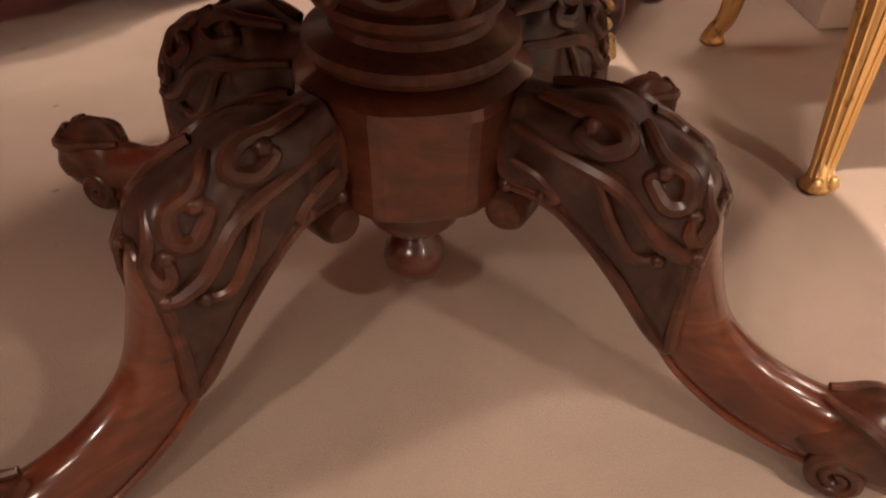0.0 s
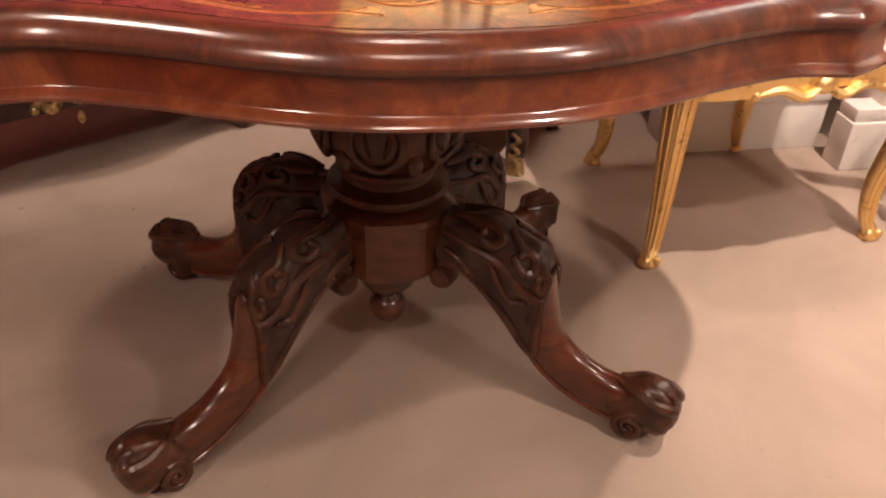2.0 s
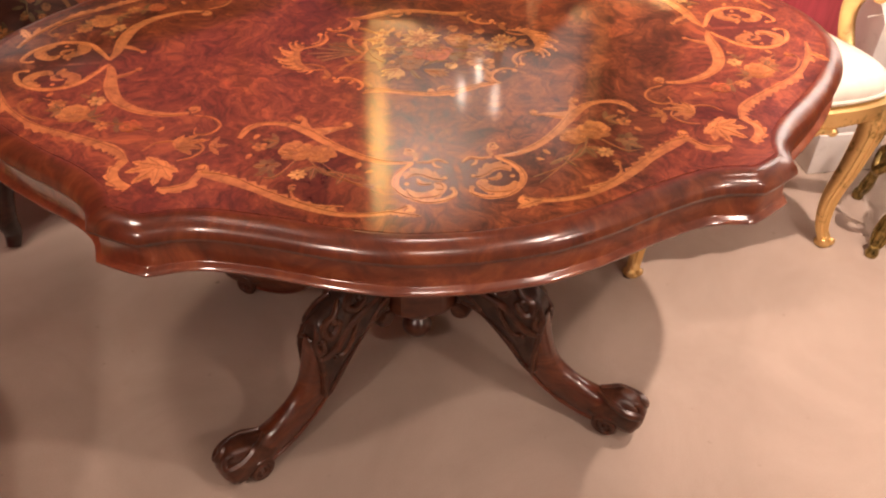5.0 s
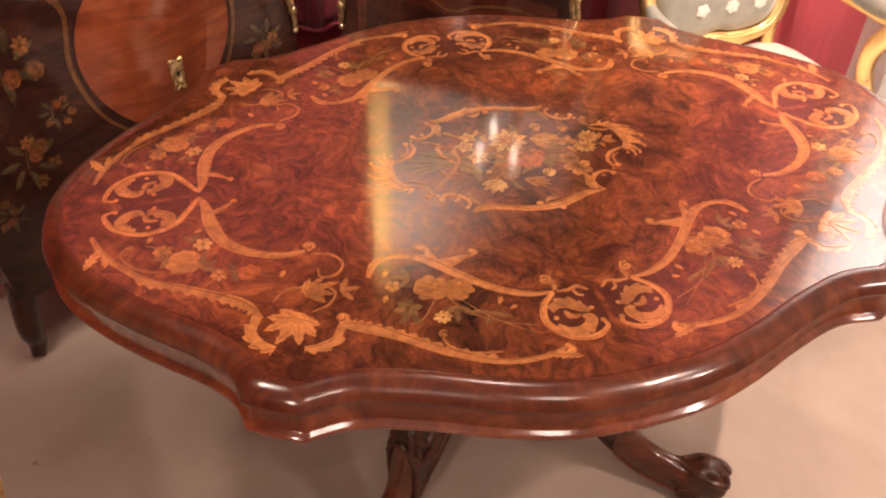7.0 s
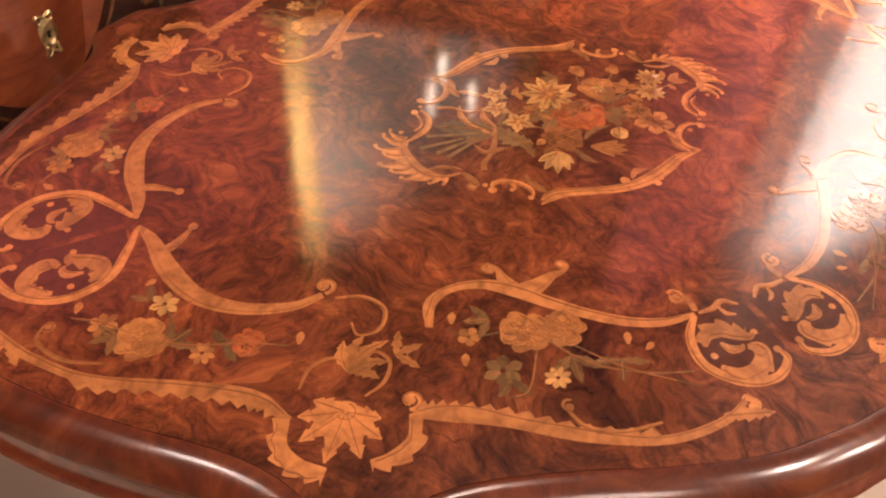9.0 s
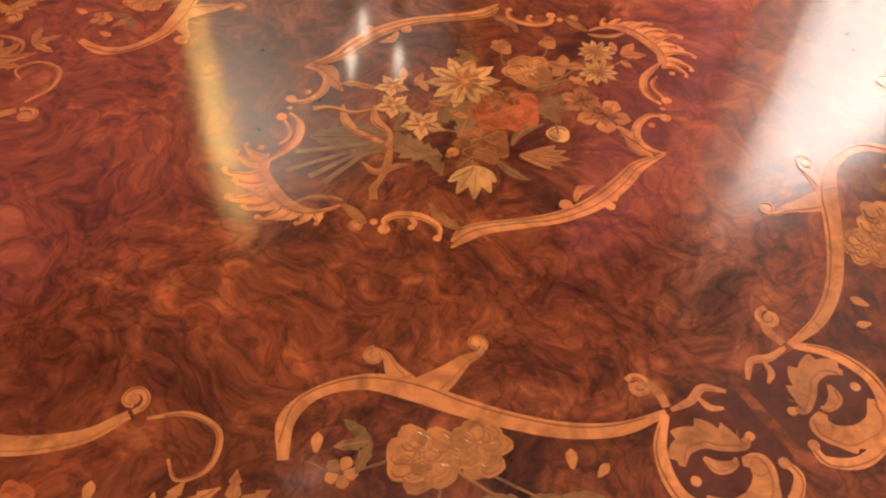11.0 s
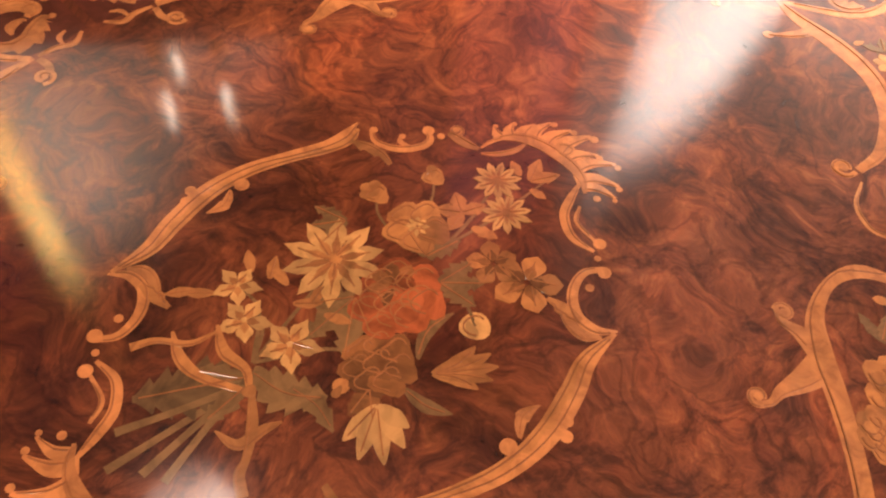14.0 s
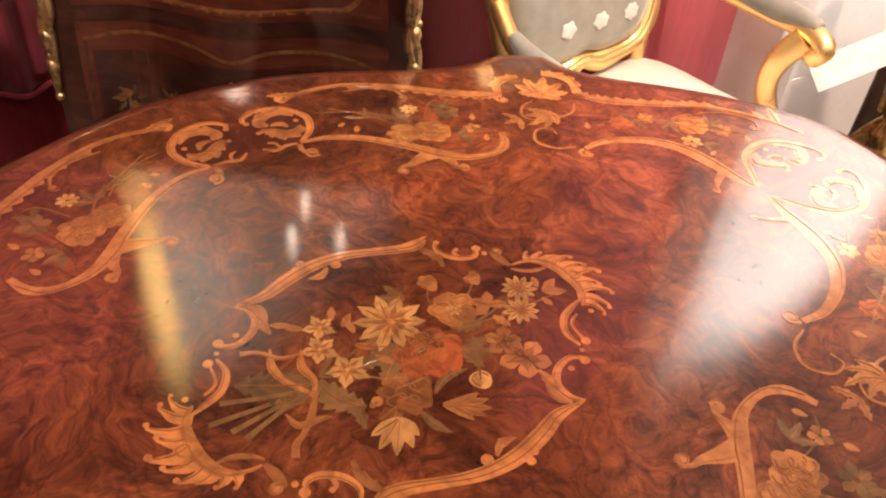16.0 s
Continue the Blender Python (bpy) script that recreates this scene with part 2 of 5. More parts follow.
ROSEWOOD = wood_material("dark_rosewood_veneer", (0.012, 0.004, 0.003), (0.030, 0.009, 0.006), (0.065, 0.018, 0.009), (6, 6, 12), 0.8, 0.35, 0.12, 0.5)
PLUM = wood_material("dark_plum_mahogany", (0.030, 0.007, 0.004), (0.062, 0.014, 0.007), (0.105, 0.026, 0.011), (3, 3, 12), 0.8, 0.35, 0.12, 0.5)
MAHOG = wood_material("reddish_mahogany_veneer", (0.11, 0.022, 0.009), (0.20, 0.045, 0.015), (0.28, 0.075, 0.022), (3, 3, 12), 0.8, 0.35, 0.12, 0.4)
UMBER = veneer_material("aged_amber_inlay", (0.17, 0.070, 0.024), 0.4, 0.6)
MOSS = veneer_material("aged_green_inlay", (0.105, 0.068, 0.030), 0.4, 0.5)
BRICK = veneer_material("aged_red_inlay", (0.20, 0.062, 0.024), 0.4, 0.6)
DARKOAK = wood_material("dark_stained_panel", (0.020, 0.011, 0.008), (0.042, 0.023, 0.016), (0.07, 0.04, 0.025), (6, 6, 12), 0.4, 0.45, 0.2, 0.4)
PAPER = plain_material("white_paper", (0.80, 0.79, 0.76), 0.7)
IRON = plain_material("dark_patinated_bronze", (0.03, 0.027, 0.022), 0.4, 0.7)


# ---- building helpers ----
def part(name, bm, mat, parent=None, label="", smooth=40):
    me = bpy.data.meshes.new(name)
    bmesh.ops.recalc_face_normals(bm, faces=bm.faces)
    bm.to_mesh(me)
    bm.free()
    me.materials.append(mat)
    if smooth:
        me.polygons.foreach_set("use_smooth", [True] * len(me.polygons))
        me.set_sharp_from_angle(angle=radians(smooth))
    ob = new(name, me)
    if parent is not None:
        ob.parent = parent
    if label:
        tagged(ob, label)
    return ob


def thing(name, m, label, category, group="", kind=""):
    ob = new(name)
    ob.empty_display_size = 0.05
    ob.matrix_world = m
    return tagged(ob, label, category, group, kind)


def box(bm, x0, x1, y0, y1, z0, z1, bevel=0.0, m=None):
    vs = bmesh.ops.create_cube(bm, size=1.0)["verts"]
    for v in vs:
        v.co = Vector((x0 + (v.co.x + 0.5) * (x1 - x0), y0 + (v.co.y + 0.5) * (y1 - y0), z0 + (v.co.z + 0.5) * (z1 - z0)))
    if bevel:
        es = list({e for v in vs for e in v.link_edges})
        r = bmesh.ops.bevel(bm, geom=es, offset=bevel, segments=2, affect="EDGES", profile=0.6)
        vs = list({v for f in r["faces"] for v in f.verts} | {v for v in vs if v.is_valid})
    if m is not None:
        for v in vs:
            v.co = m @ v.co
    return bm


def spline(pts, n, closed=False):
    """n points along a smooth curve through pts (tuples of any length)."""
    p = [np.array(q, float) for q in pts]
    k = len(p)
    out = []
    segs = k if closed else k - 1
    for i in range(n):
        u = i / (n if closed else n - 1) * segs
        j = min(int(u), segs - 1)
        f = u - j
        if closed:
            a, b, c, d = p[(j - 1) % k], p[j % k], p[(j + 1) % k], p[(j + 2) % k]
        else:
            b, c = p[j], p[j + 1]
            a = p[j - 1] if j > 0 else 2 * b - c
            d = p[j + 2] if j + 2 < k else 2 * c - b
        out.append(0.5 * ((2 * b) + (c - a) * f + (2 * a - 5 * b + 4 * c - d) * f * f + (3 * b - a - 3 * c + d) * f ** 3))
    return out


def rings(bm, loops, cap=True):
    """Skin a list of closed rings of equal length."""
    rows = [[bm.verts.new(tuple(q)) for q in loop] for loop in loops]
    n = len(rows[0])
    for a, b in zip(rows, rows[1:]):
        for i in range(n):
            bm.faces.new((a[i], a[(i + 1) % n], b[(i + 1) % n], b[i]))
    if cap:
        bm.faces.new(rows[0][::-1])
        bm.faces.new(rows[-1])
    return bm


def lathe(bm, profile, seg=40, m=None):
    loops = []
    for r, z in profile:
        loops.append([Vector((max(r, 1e-4) * math.cos(2 * math.pi * i / seg), max(r, 1e-4) * math.sin(2 * math.pi * i / seg), z)) for i in range(seg)])
    if m is not None:
        loops = [[m @ q for q in l] for l in loops]
    return rings(bm, loops)


def tube(bm, pts, radii, seg=10, flat=1.0):
    """A round bar along pts; radii one value or one for each point."""
    p = [Vector(q) for q in pts]
    if not isinstance(radii, (list, tuple)):
        radii = [radii] * len(p)
    up = Vector((0.13, 0.21, 0.97))
    loops = []
    for i, q in enumerate(p):
        t = (p[min(i + 1, len(p) - 1)] - p[max(i - 1, 0)]).normalized()
        if abs(t.dot(up)) > 0.95:
            up = Vector((0.9, 0.3, 0.1))
        a = t.cross(up).normalized()
        b = a.cross(t).normalized()
        up = b
        loops.append([q + (a * math.cos(2 * math.pi * k / seg) + b * flat * math.sin(2 * math.pi * k / seg)) * radii[i] for k in range(seg)])
    return rings(bm, loops)


def ball(bm, c, r, sx=1, sy=1, sz=1, seg=12):
    vs = bmesh.ops.create_uvsphere(bm, u_segments=seg, v_segments=max(6, seg // 2 + 1), radius=r)["verts"]
    for v in vs:
        v.co = Vector((v.co.x * sx, v.co.y * sy, v.co.z * sz)) + Vector(c)
    return bm


# ---- room ----
def structure(name, bm, mat, label, category):
    return tagged(part(name, bm, mat, None, "", 30), label, category, "", "structure")


structure("floor", box(bmesh.new(), -2.4, 2.6, -3.0, 1.4, -0.06, 0.0), CARPET, "pale beige cut-pile carpet, slightly worn", "floor")
structure("ceiling", box(bmesh.new(), -2.4, 2.6, -3.0, 1.4, 2.75, 2.85), CEIL, "plain painted ceiling", "ceiling")
structure("wall_back", box(bmesh.new(), -2.4, 0.80, 1.26, 1.36, 0.0, 2.75), REDWALL, "wall hung with plain crimson fabric", "wall")
structure("wall_left", box(bmesh.new(), -2.4, -2.3, -3.0, 1.26, 0.0, 2.75), REDWALL, "wall hung with crimson fabric", "wall")
# Unseen walls that close the room, coloured pale to bounce light back.
structure("wall_front", box(bmesh.new(), -2.3, 2.5, -3.0, -2.9, 0.0, 2.75), BOUNCEWALL, "unseen plain wall, kept pale to bounce light", "wall")
structure("wall_right", box(bmesh.new(), 2.5, 2.6, -3.0, 0.66, 0.0, 2.75), BOUNCEWALL, "unseen plain wall, kept pale to bounce light", "wall")
structure("wall_pier", box(bmesh.new(), 0.80, 1.275, 0.672, 1.36, 0.16, 2.75), REDWALL, "wall pier covered in crimson fabric", "wall")
structure("wall_white", box(bmesh.new(), 1.36, 2.6, 0.672, 0.80, 0.0, 2.75), WHITE, "white painted wall", "wall")
structure("pilaster", box(bmesh.new(), 1.275, 1.36, 0.54, 0.80, 0.0, 2.75, 0.006), WHITE, "flat white painted pilaster", "pilaster")
bm = bmesh.new()
box(bm, 0.79, 1.21, 0.655, 0.80, 0.0, 0.135, 0.004)
box(bm, 0.785, 1.21, 0.648, 0.80, 0.135, 0.160, 0.006)
structure("baseboard", bm, WHITE, "tall white painted baseboard with a moulded ledge", "baseboard")
bm = bmesh.new()
box(bm, 1.195, 1.40, 0.522, 0.60, 0.0, 0.13, 0.005)
box(bm, 1.20, 1.39, 0.528, 0.60, 0.13, 0.165, 0.008)
structure("trim", bm, WHITE, "moulded white plinth of the pilaster", "trim")


# ---- the table ----
TOP = 0.745


def outline(n=26):
    """The serpentine top with four clipped corners, counter-clockwise."""
    long_side = spline([(0.728, 0.0), (0.722, 0.062), (0.693, 0.132), (0.640, 0.202), (0.578, 0.264), (0.522, 0.314), (0.488, 0.358), (0.478, 0.400)], n)
    clip = [np.array((0.478, 0.400)), np.array((0.456, 0.414)), np.array((0.434, 0.427)), np.array((0.412, 0.438))]
    front = spline([(0.412, 0.438), (0.345, 0.434), (0.262, 0.459), (0.175, 0.494), (0.090, 0.518), (0.0, 0.525)], n)
    q = long_side[:-1] + clip[:-1] + front
    a = [(p[0], p[1]) for p in q]
    b = [(-x, y) for x, y in a[::-1]][1:]
    half = a + b
    return half + [(-x, -y) for x, y in half[1:-1]]


OUT = outline()


def inset(loop, d):
    n = len(loop)
    res = []
    for i in range(n):
        p0, p, p1 = (np.array(loop[(i + k) % n]) for k in (-1, 0, 1))
        e0, e1 = p - p0, p1 - p
        n0 = np.array((-e0[1], e0[0])) / np.linalg.norm(e0)
        n1 = np.array((-e1[1], e1[0])) / np.linalg.norm(e1)
        m = n0 + n1
        m /= np.linalg.norm(m)
        res.append(tuple(p + m * d / max(0.55, float(m @ n0))))
    return res


def edge_ring(profile):
    return [[(x, y, z) for x, y in inset(OUT, d)] for d, z in profile]


table = thing("pedestal_table", pose(0, 0, 0), "oval burr walnut table with floral marquetry on a carved pedestal", "table")
bm = bmesh.new()
rim = inset(OUT, 0.034)
rim = [q for i, q in enumerate(rim) if np.dot(np.subtract(rim[(i + 1) % len(rim)], rim[i - 1]), np.subtract(OUT[(i + 1) % len(OUT)], OUT[i - 1])) > 0]
clean = [rim[0]]
for q in rim[1:]:
    if math.atan2(q[1], q[0]) % (2 * math.pi) > math.atan2(clean[-1][1], clean[-1][0]) % (2 * math.pi) + 0.004:
        clean.append(q)
rim = clean
rings(bm, [[(x, y, 0.725) for x, y in rim]] + [[(x * k, y * k, TOP) for x, y in rim] for k in (1.0, 0.75, 0.5, 0.25, 0.02)])
top = part("tabletop", bm, BURL, table, "glossy burr walnut top with floral marquetry", 20)
bm = bmesh.new()
rows = edge_ring([(0.0335, 0.7445), (0.030, 0.7452), (0.021, 0.7435), (0.010, 0.7385), (0.003, 0.7310), (0.0, 0.7235), (0.002, 0.7175), (0.007, 0.7140), (0.0115, 0.7128), (0.0125, 0.7100), (0.0335, 0.7100)])
rings(bm, rows, False)
part("edge_moulding", bm, EDGE, table, "rounded polished moulding along the top", 35)
bm = bmesh.new()
rings(bm, edge_ring([(0.012, 0.7105), (0.010, 0.6800), (0.008, 0.6775), (0.003, 0.6755), (0.000, 0.6715), (0.001, 0.6680), (0.006, 0.6655), (0.012, 0.6645), (0.040, 0.6645)]), False)
part("frieze", bm, BAND, table, "cross-banded mahogany frieze with a bead", 35)
part("underside", rings(bmesh.new(), edge_ring([(0.036, 0.6655), (0.036, 0.6800)])), CARVED, table)

BASE = pose(-0.008, -0.002, 0, 0, 0, 0.8)
bm = bmesh.new()
prof = [(0.0, 0.060), (0.012, 0.061), (0.022, 0.068), (0.028, 0.080), (0.029, 0.088), (0.027, 0.099), (0.019, 0.110), (0.010, 0.116), (0.009, 0.122), (0.020, 0.126), (0.038, 0.133), (0.049, 0.145), (0.052, 0.157), (0.050, 0.168), (0.044, 0.174), (0.046, 0.180), (0.064, 0.186), (0.069, 0.192), (0.066, 0.199), (0.055, 0.203)]
lathe(bm, [(r * (1.12 if z < 0.12 else 0.94), z) for r, z in prof], 36)
fin = part("finial", bm, SHADEWOOD, table, "turned ball finial")
fin.matrix_local = BASE
bm = bmesh.new()
loops = []
for s, z in ((0.080, 0.198), (0.094, 0.200), (0.099, 0.204), (0.101, 0.210), (0.103, 0.285), (0.106, 0.302), (0.104, 0.312), (0.094, 0.318), (0.078, 0.326)):
    ring = []
    for k in range(8):
        for d in (-0.34, -0.12, 0.12, 0.34):
            a, e = math.pi / 4 * k + d, s / math.cos(d) * (1 - 0.022 * (abs(d) > 0.3))
            ring.append((e * math.cos(a), e * math.sin(a), z))
    loops.append(ring)
rings(bm, loops)
blk = part("block", bm, SHADEWOOD, table, "eight-sided polished block with softened edges", 16)
blk.matrix_local = BASE
bm = bmesh.new()
lathe(bm, [(0.070, 0.324), (0.092, 0.327), (0.096, 0.334), (0.094, 0.342), (0.082, 0.347), (0.072, 0.351), (0.069, 0.358), (0.074, 0.364), (0.080, 0.369), (0.078, 0.376), (0.072, 0.380), (0.078, 0.386), (0.094, 0.400), (0.107, 0.421), (0.112, 0.444), (0.108, 0.470), (0.094, 0.500), (0.076, 0.530), (0.062, 0.560), (0.056, 0.590), (0.060, 0.615), (0.078, 0.640), (0.105, 0.655), (0.125, 0.6655)], 48)
col = part("column", bm, CARVED, table, "turned baluster column")
col.matrix_local = BASE


def vase_point(a, z, off=0.0):
    r = np.interp(z, [0.386, 0.400, 0.421, 0.444, 0.470, 0.500, 0.530], [0.078, 0.094, 0.107, 0.112, 0.108, 0.094, 0.076]) + off
    return (r * math.cos(a), r * math.sin(a), z)


for k in range(6):
    a0 = 2 * math.pi * k / 6 + 0.25
    bm = bmesh.new()
    pts = [vase_point(a0 + 0.33 * math.sin(u), 0.446 + 0.044 * math.cos(u), 0.003) for u in np.linspace(0.35, 2 * math.pi - 0.35, 26)]
    tube(bm, pts, [0.0035 + 0.004 * math.sin(math.pi * i / 25) for i in range(26)], 8)
    for s in (-1, 1):
        pts = [vase_point(a0 + s * (0.10 + 0.10 * math.sin(u)), 0.425 + 0.02 * u, 0.002) for u in np.linspace(0, 2.4, 14)]
        tube(bm, pts, [0.008 * math.sin(math.pi * (i + 1) / 15) + 0.0015 for i in range(14)], 8)
    ball(bm, vase_point(a0 + math.pi / 6, 0.41, 0.0), 0.014, 1, 1, 1.6, 10)
    c = part("carving", bm, CARVED, table)
    c.matrix_local = BASE

# legs: stations of (top r, top z, underside r, underside z, half width)
ST = [(0.066, 0.306, 0.066, 0.212, 0.028), (0.114, 0.311, 0.108, 0.208, 0.034), (0.165, 0.319, 0.150, 0.199, 0.040), (0.216, 0.312, 0.180, 0.173, 0.043),
      (0.262, 0.288, 0.204, 0.142, 0.042), (0.287, 0.249, 0.226, 0.115, 0.038), (0.299, 0.196, 0.250, 0.088, 0.033), (0.319, 0.142, 0.284, 0.054, 0.029),
      (0.364, 0.107, 0.336, 0.026, 0.029), (0.418, 0.095, 0.392, 0.011, 0.031), (0.458, 0.108, 0.434, 0.007, 0.035), (0.490, 0.102, 0.464, 0.004, 0.036),
      (0.508, 0.078, 0.486, 0.010, 0.033), (0.512, 0.056, 0.501, 0.030, 0.018)]


def station(s):
    """Leg section at s (0 at the block, 13 at the toe)."""
    j = min(int(s), len(ST) - 2)
    f = s - j
    a, b, c, d = (np.array(ST[min(max(j + k, 0), len(ST) - 1)]) for k in (-1, 0, 1, 2))
    return 0.5 * ((2 * b) + (c - a) * f + (2 * a - 5 * b + 4 * c - d) * f * f + (3 * b - a - 3 * c + d) * f ** 3)


def leg_point(s, th, off=0.0):
    """Point on a leg's skin; th 0 is the ridge on top, pi the underside, +-pi/2 the flanks."""
    tr, tz, ur, uz, w = station(s)
    cx, cz, hx, hz = (tr + ur) / 2, (tz + uz) / 2, (tr - ur) / 2, (tz - uz) / 2
    cx, cz, hx, hz, w = cx + 0.09 * hx, cz + 0.09 * hz, hx * 0.91, hz * 0.91, w * 0.84
    c, sn = math.cos(th), math.sin(th)
    e = 0.86
    cc, ss = math.copysign(abs(c) ** e, c), math.copysign(abs(sn) ** e, sn)
    h = math.hypot(hx, hz)
    k = 1 + off / h
    return Vector((cx + hx * cc * k, ss * (w + off), cz + hz * cc * k))


def relief(s, th):
    """Carved acanthus on a knee: lobes that fan along the knee, parted by cuts."""
    lobe = math.sin(3.4 * s - 1.2 * abs(th)) * math.cos(2.6 * abs(th) - 0.6)
    vein = abs(math.sin(4.0 * th + 0.8 * math.sin(2.5 * s)))
    return 0.0040 * max(lobe, -0.7) + 0.0014 * vein


def make_leg():
    leg = new("leg")
    bm = bmesh.new()
    rings(bm, [[leg_point(s, 2 * math.pi * k / 24) for k in range(24)] for s in np.linspace(0, 13, 66)])
    part("shaft", bm, LEGWOOD, leg, "polished cabriole shaft", 60)
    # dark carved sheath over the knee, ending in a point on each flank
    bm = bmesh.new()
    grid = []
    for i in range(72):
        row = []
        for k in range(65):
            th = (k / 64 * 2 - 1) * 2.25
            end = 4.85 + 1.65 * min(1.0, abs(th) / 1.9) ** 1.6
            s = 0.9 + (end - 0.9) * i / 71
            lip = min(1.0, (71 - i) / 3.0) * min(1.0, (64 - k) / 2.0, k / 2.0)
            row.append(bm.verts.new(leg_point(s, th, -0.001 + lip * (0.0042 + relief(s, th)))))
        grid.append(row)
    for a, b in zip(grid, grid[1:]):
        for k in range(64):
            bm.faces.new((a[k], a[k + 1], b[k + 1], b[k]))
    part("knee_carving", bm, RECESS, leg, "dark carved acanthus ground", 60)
    for sd in (-1, 1):
        for ctrl, r in (([(1.3, 0.30), (2.0, 0.52), (2.6, 0.48), (2.95, 0.74), (2.65, 1.02), (2.2, 0.95), (2.3, 0.75)], 0.0062),
                        ([(3.0, 0.22), (3.5, 0.58), (4.0, 0.52), (4.25, 0.82), (3.95, 1.06), (3.5, 0.95), (3.62, 0.75)], 0.0060),
                        ([(4.2, 0.16), (4.6, 0.46), (4.95, 0.50), (5.02, 0.84), (4.75, 0.98), (4.55, 0.80)], 0.0052),
                        ([(1.0, 1.10), (2.0, 1.34), (3.2, 1.30), (4.2, 1.40), (4.9, 1.22), (5.25, 0.98)], 0.0058),
                        ([(2.6, 1.34), (3.3, 1.62), (4.0, 1.72), (4.6, 1.52)], 0.0048),
                        ([(4.88, 0.05), (5.02, 0.50), (5.38, 1.00), (5.98, 1.50), (6.40, 1.90), (5.6, 2.18), (4.2, 2.24), (2.6, 2.27), (1.0, 2.3)], 0.0050),
                        ([(1.1, 1.62), (1.7, 1.75), (2.1, 1.98), (1.8, 2.15)], 0.0045)):
            r = r * 1.35
            bm = bmesh.new()
            pts = [leg_point(q[0], sd * q[1], 0.0042) for q in spline(ctrl, 34)]
            tube(bm, pts, [r * (0.5 + 0.6 * math.sin(math.pi * (i + 2) / 38)) for i in range(34)], 8)
            ball(bm, pts[-1], r * 1.1, seg=8)
            part("carved_scroll", bm, CARVED, leg)
        # raised bead that follows the leg's lower edge
        bm = bmesh.new()
        tube(bm, [leg_point(s, sd * 2.25, 0.001) for s in np.linspace(1.0, 10.2, 44)], [0.0042] * 44, 8)
        part("edge_bead", bm, LEGWOOD, leg)
        # toe volute
        bm = bmesh.new()
        pts = []
        for u in np.linspace(0, 4.2 * math.pi, 60):
            rr = 0.025 * (1 - u / (4.6 * math.pi))
            pts.append((0.444 + rr * math.cos(u + 1.2), sd * (0.028 + 0.004 * u / 13), 0.032 + rr * math.sin(u + 1.2)))
        tube(bm, pts, [0.0085 * (1 - 0.5 * i / 59) for i in range(60)], 8)
        part("toe_volute", bm, CARVED, leg)
        bm = bmesh.new()
        pts = [leg_point(q[0], sd * q[1], 0.003) for q in spline([(8.9, 0.2), (9.6, 0.7), (10.4, 1.0), (11.2, 0.9), (11.8, 0.5), (11.4, 0.2), (10.9, 0.35)], 30)]
        tube(bm, pts, [0.0075 * math.sin(math.pi * (i + 3) / 36) + 0.002 for i in range(30)], 8)
        part("toe_leaf", bm, CARVED, leg)
    bm = bmesh.new()
    grid = []
    for i in range(26):
        row = []
        for k in range(33):
            th = (k / 32 * 2 - 1) * 2.0
            s = 8.8 + 0.45 * abs(math.sin(2 * th)) + (12.6 - 9.0) * i / 25
            lip = min(1.0, i / 3.0) * min(1.0, (32 - k) / 2.0, k / 2.0)
            row.append(bm.verts.new(leg_point(min(s, 12.9), th, -0.001 + lip * (0.003 + 0.003 * abs(math.sin(4 * th + 1.5 * s))))))
        grid.append(row)
    for a, b in zip(grid, grid[1:]):
        for k in range(32):
            bm.faces.new((a[k], a[k + 1], b[k + 1], b[k]))
    part("toe_carving", bm, CARVED, leg, "dark carved scroll foot", 60)
    # round scroll where the leg meets the block
    bm = bmesh.new()
    m = Matrix.Translation((0.108, 0, 0.196)) @ Matrix.Rotation(radians(90), 4, "X")
    lathe(bm, [(0.0, -0.030), (0.016, -0.029), (0.021, -0.022), (0.022, 0.0), (0.021, 0.022), (0.016, 0.029), (0.0, 0.030)], 20, m)
    part("root_scroll", bm, CARVED, leg)
    return leg


ANG = math.degrees(math.atan2(0.282, 0.384))
first = make_leg()
first.parent = table
first.matrix_local = BASE @ pose(0, 0, 0, 0, 0, ANG + 4)
for a in (180 - ANG, 180 + ANG, -ANG):
    copy_thing(first, BASE @ pose(0, 0, 0, 0, 0, a))


# ---- marquetry ----
class Strip(list):
    """An outline of two equal sides, skinned across."""


def stroke(ctrl, n=30, teeth=0, amp=0.0, side=1, start=0.0, stop=1.0):
    """A flat scroll: ctrl are (x, y, half width); teeth notch its outer side into leaf tips."""
    p = spline(ctrl, n)
    left, right = [], []
    for i, q in enumerate(p):
        t = p[min(i + 1, n - 1)][:2] - p[max(i - 1, 0)][:2]
        t = t / (np.linalg.norm(t) + 1e-9)
        nn = np.array((-t[1], t[0]))
        w = max(q[2], 0.0004)
        u = i / (n - 1)
        extra = 0.0
        if teeth and start <= u <= stop:
            extra = amp * (1 - ((u - start) / (stop - start) * teeth) % 1.0)
        left.append(q[:2] + nn * (w + (extra if side > 0 else 0)))
        right.append(q[:2] - nn * (w + (extra if side < 0 else 0)))
    return Strip([tuple(a) for a in left] + [tuple(b) for b in right[::-1]])


def curl(cx, cy, r, a0, turns=1.1, w=0.0028, turn=1):
    """A small spiral with a round eye."""
    ctrl = []
    for k in range(9):
        u = k / 8
        a = radians(a0) + turn * 2 * math.pi * turns * u
        rr = r * (1 - 0.72 * u)
        ctrl.append((cx + rr * math.cos(a), cy + rr * math.sin(a), w * (0.7 + 0.5 * u)))
    return [stroke(ctrl, 26), disc(cx, cy, r * 0.42)]


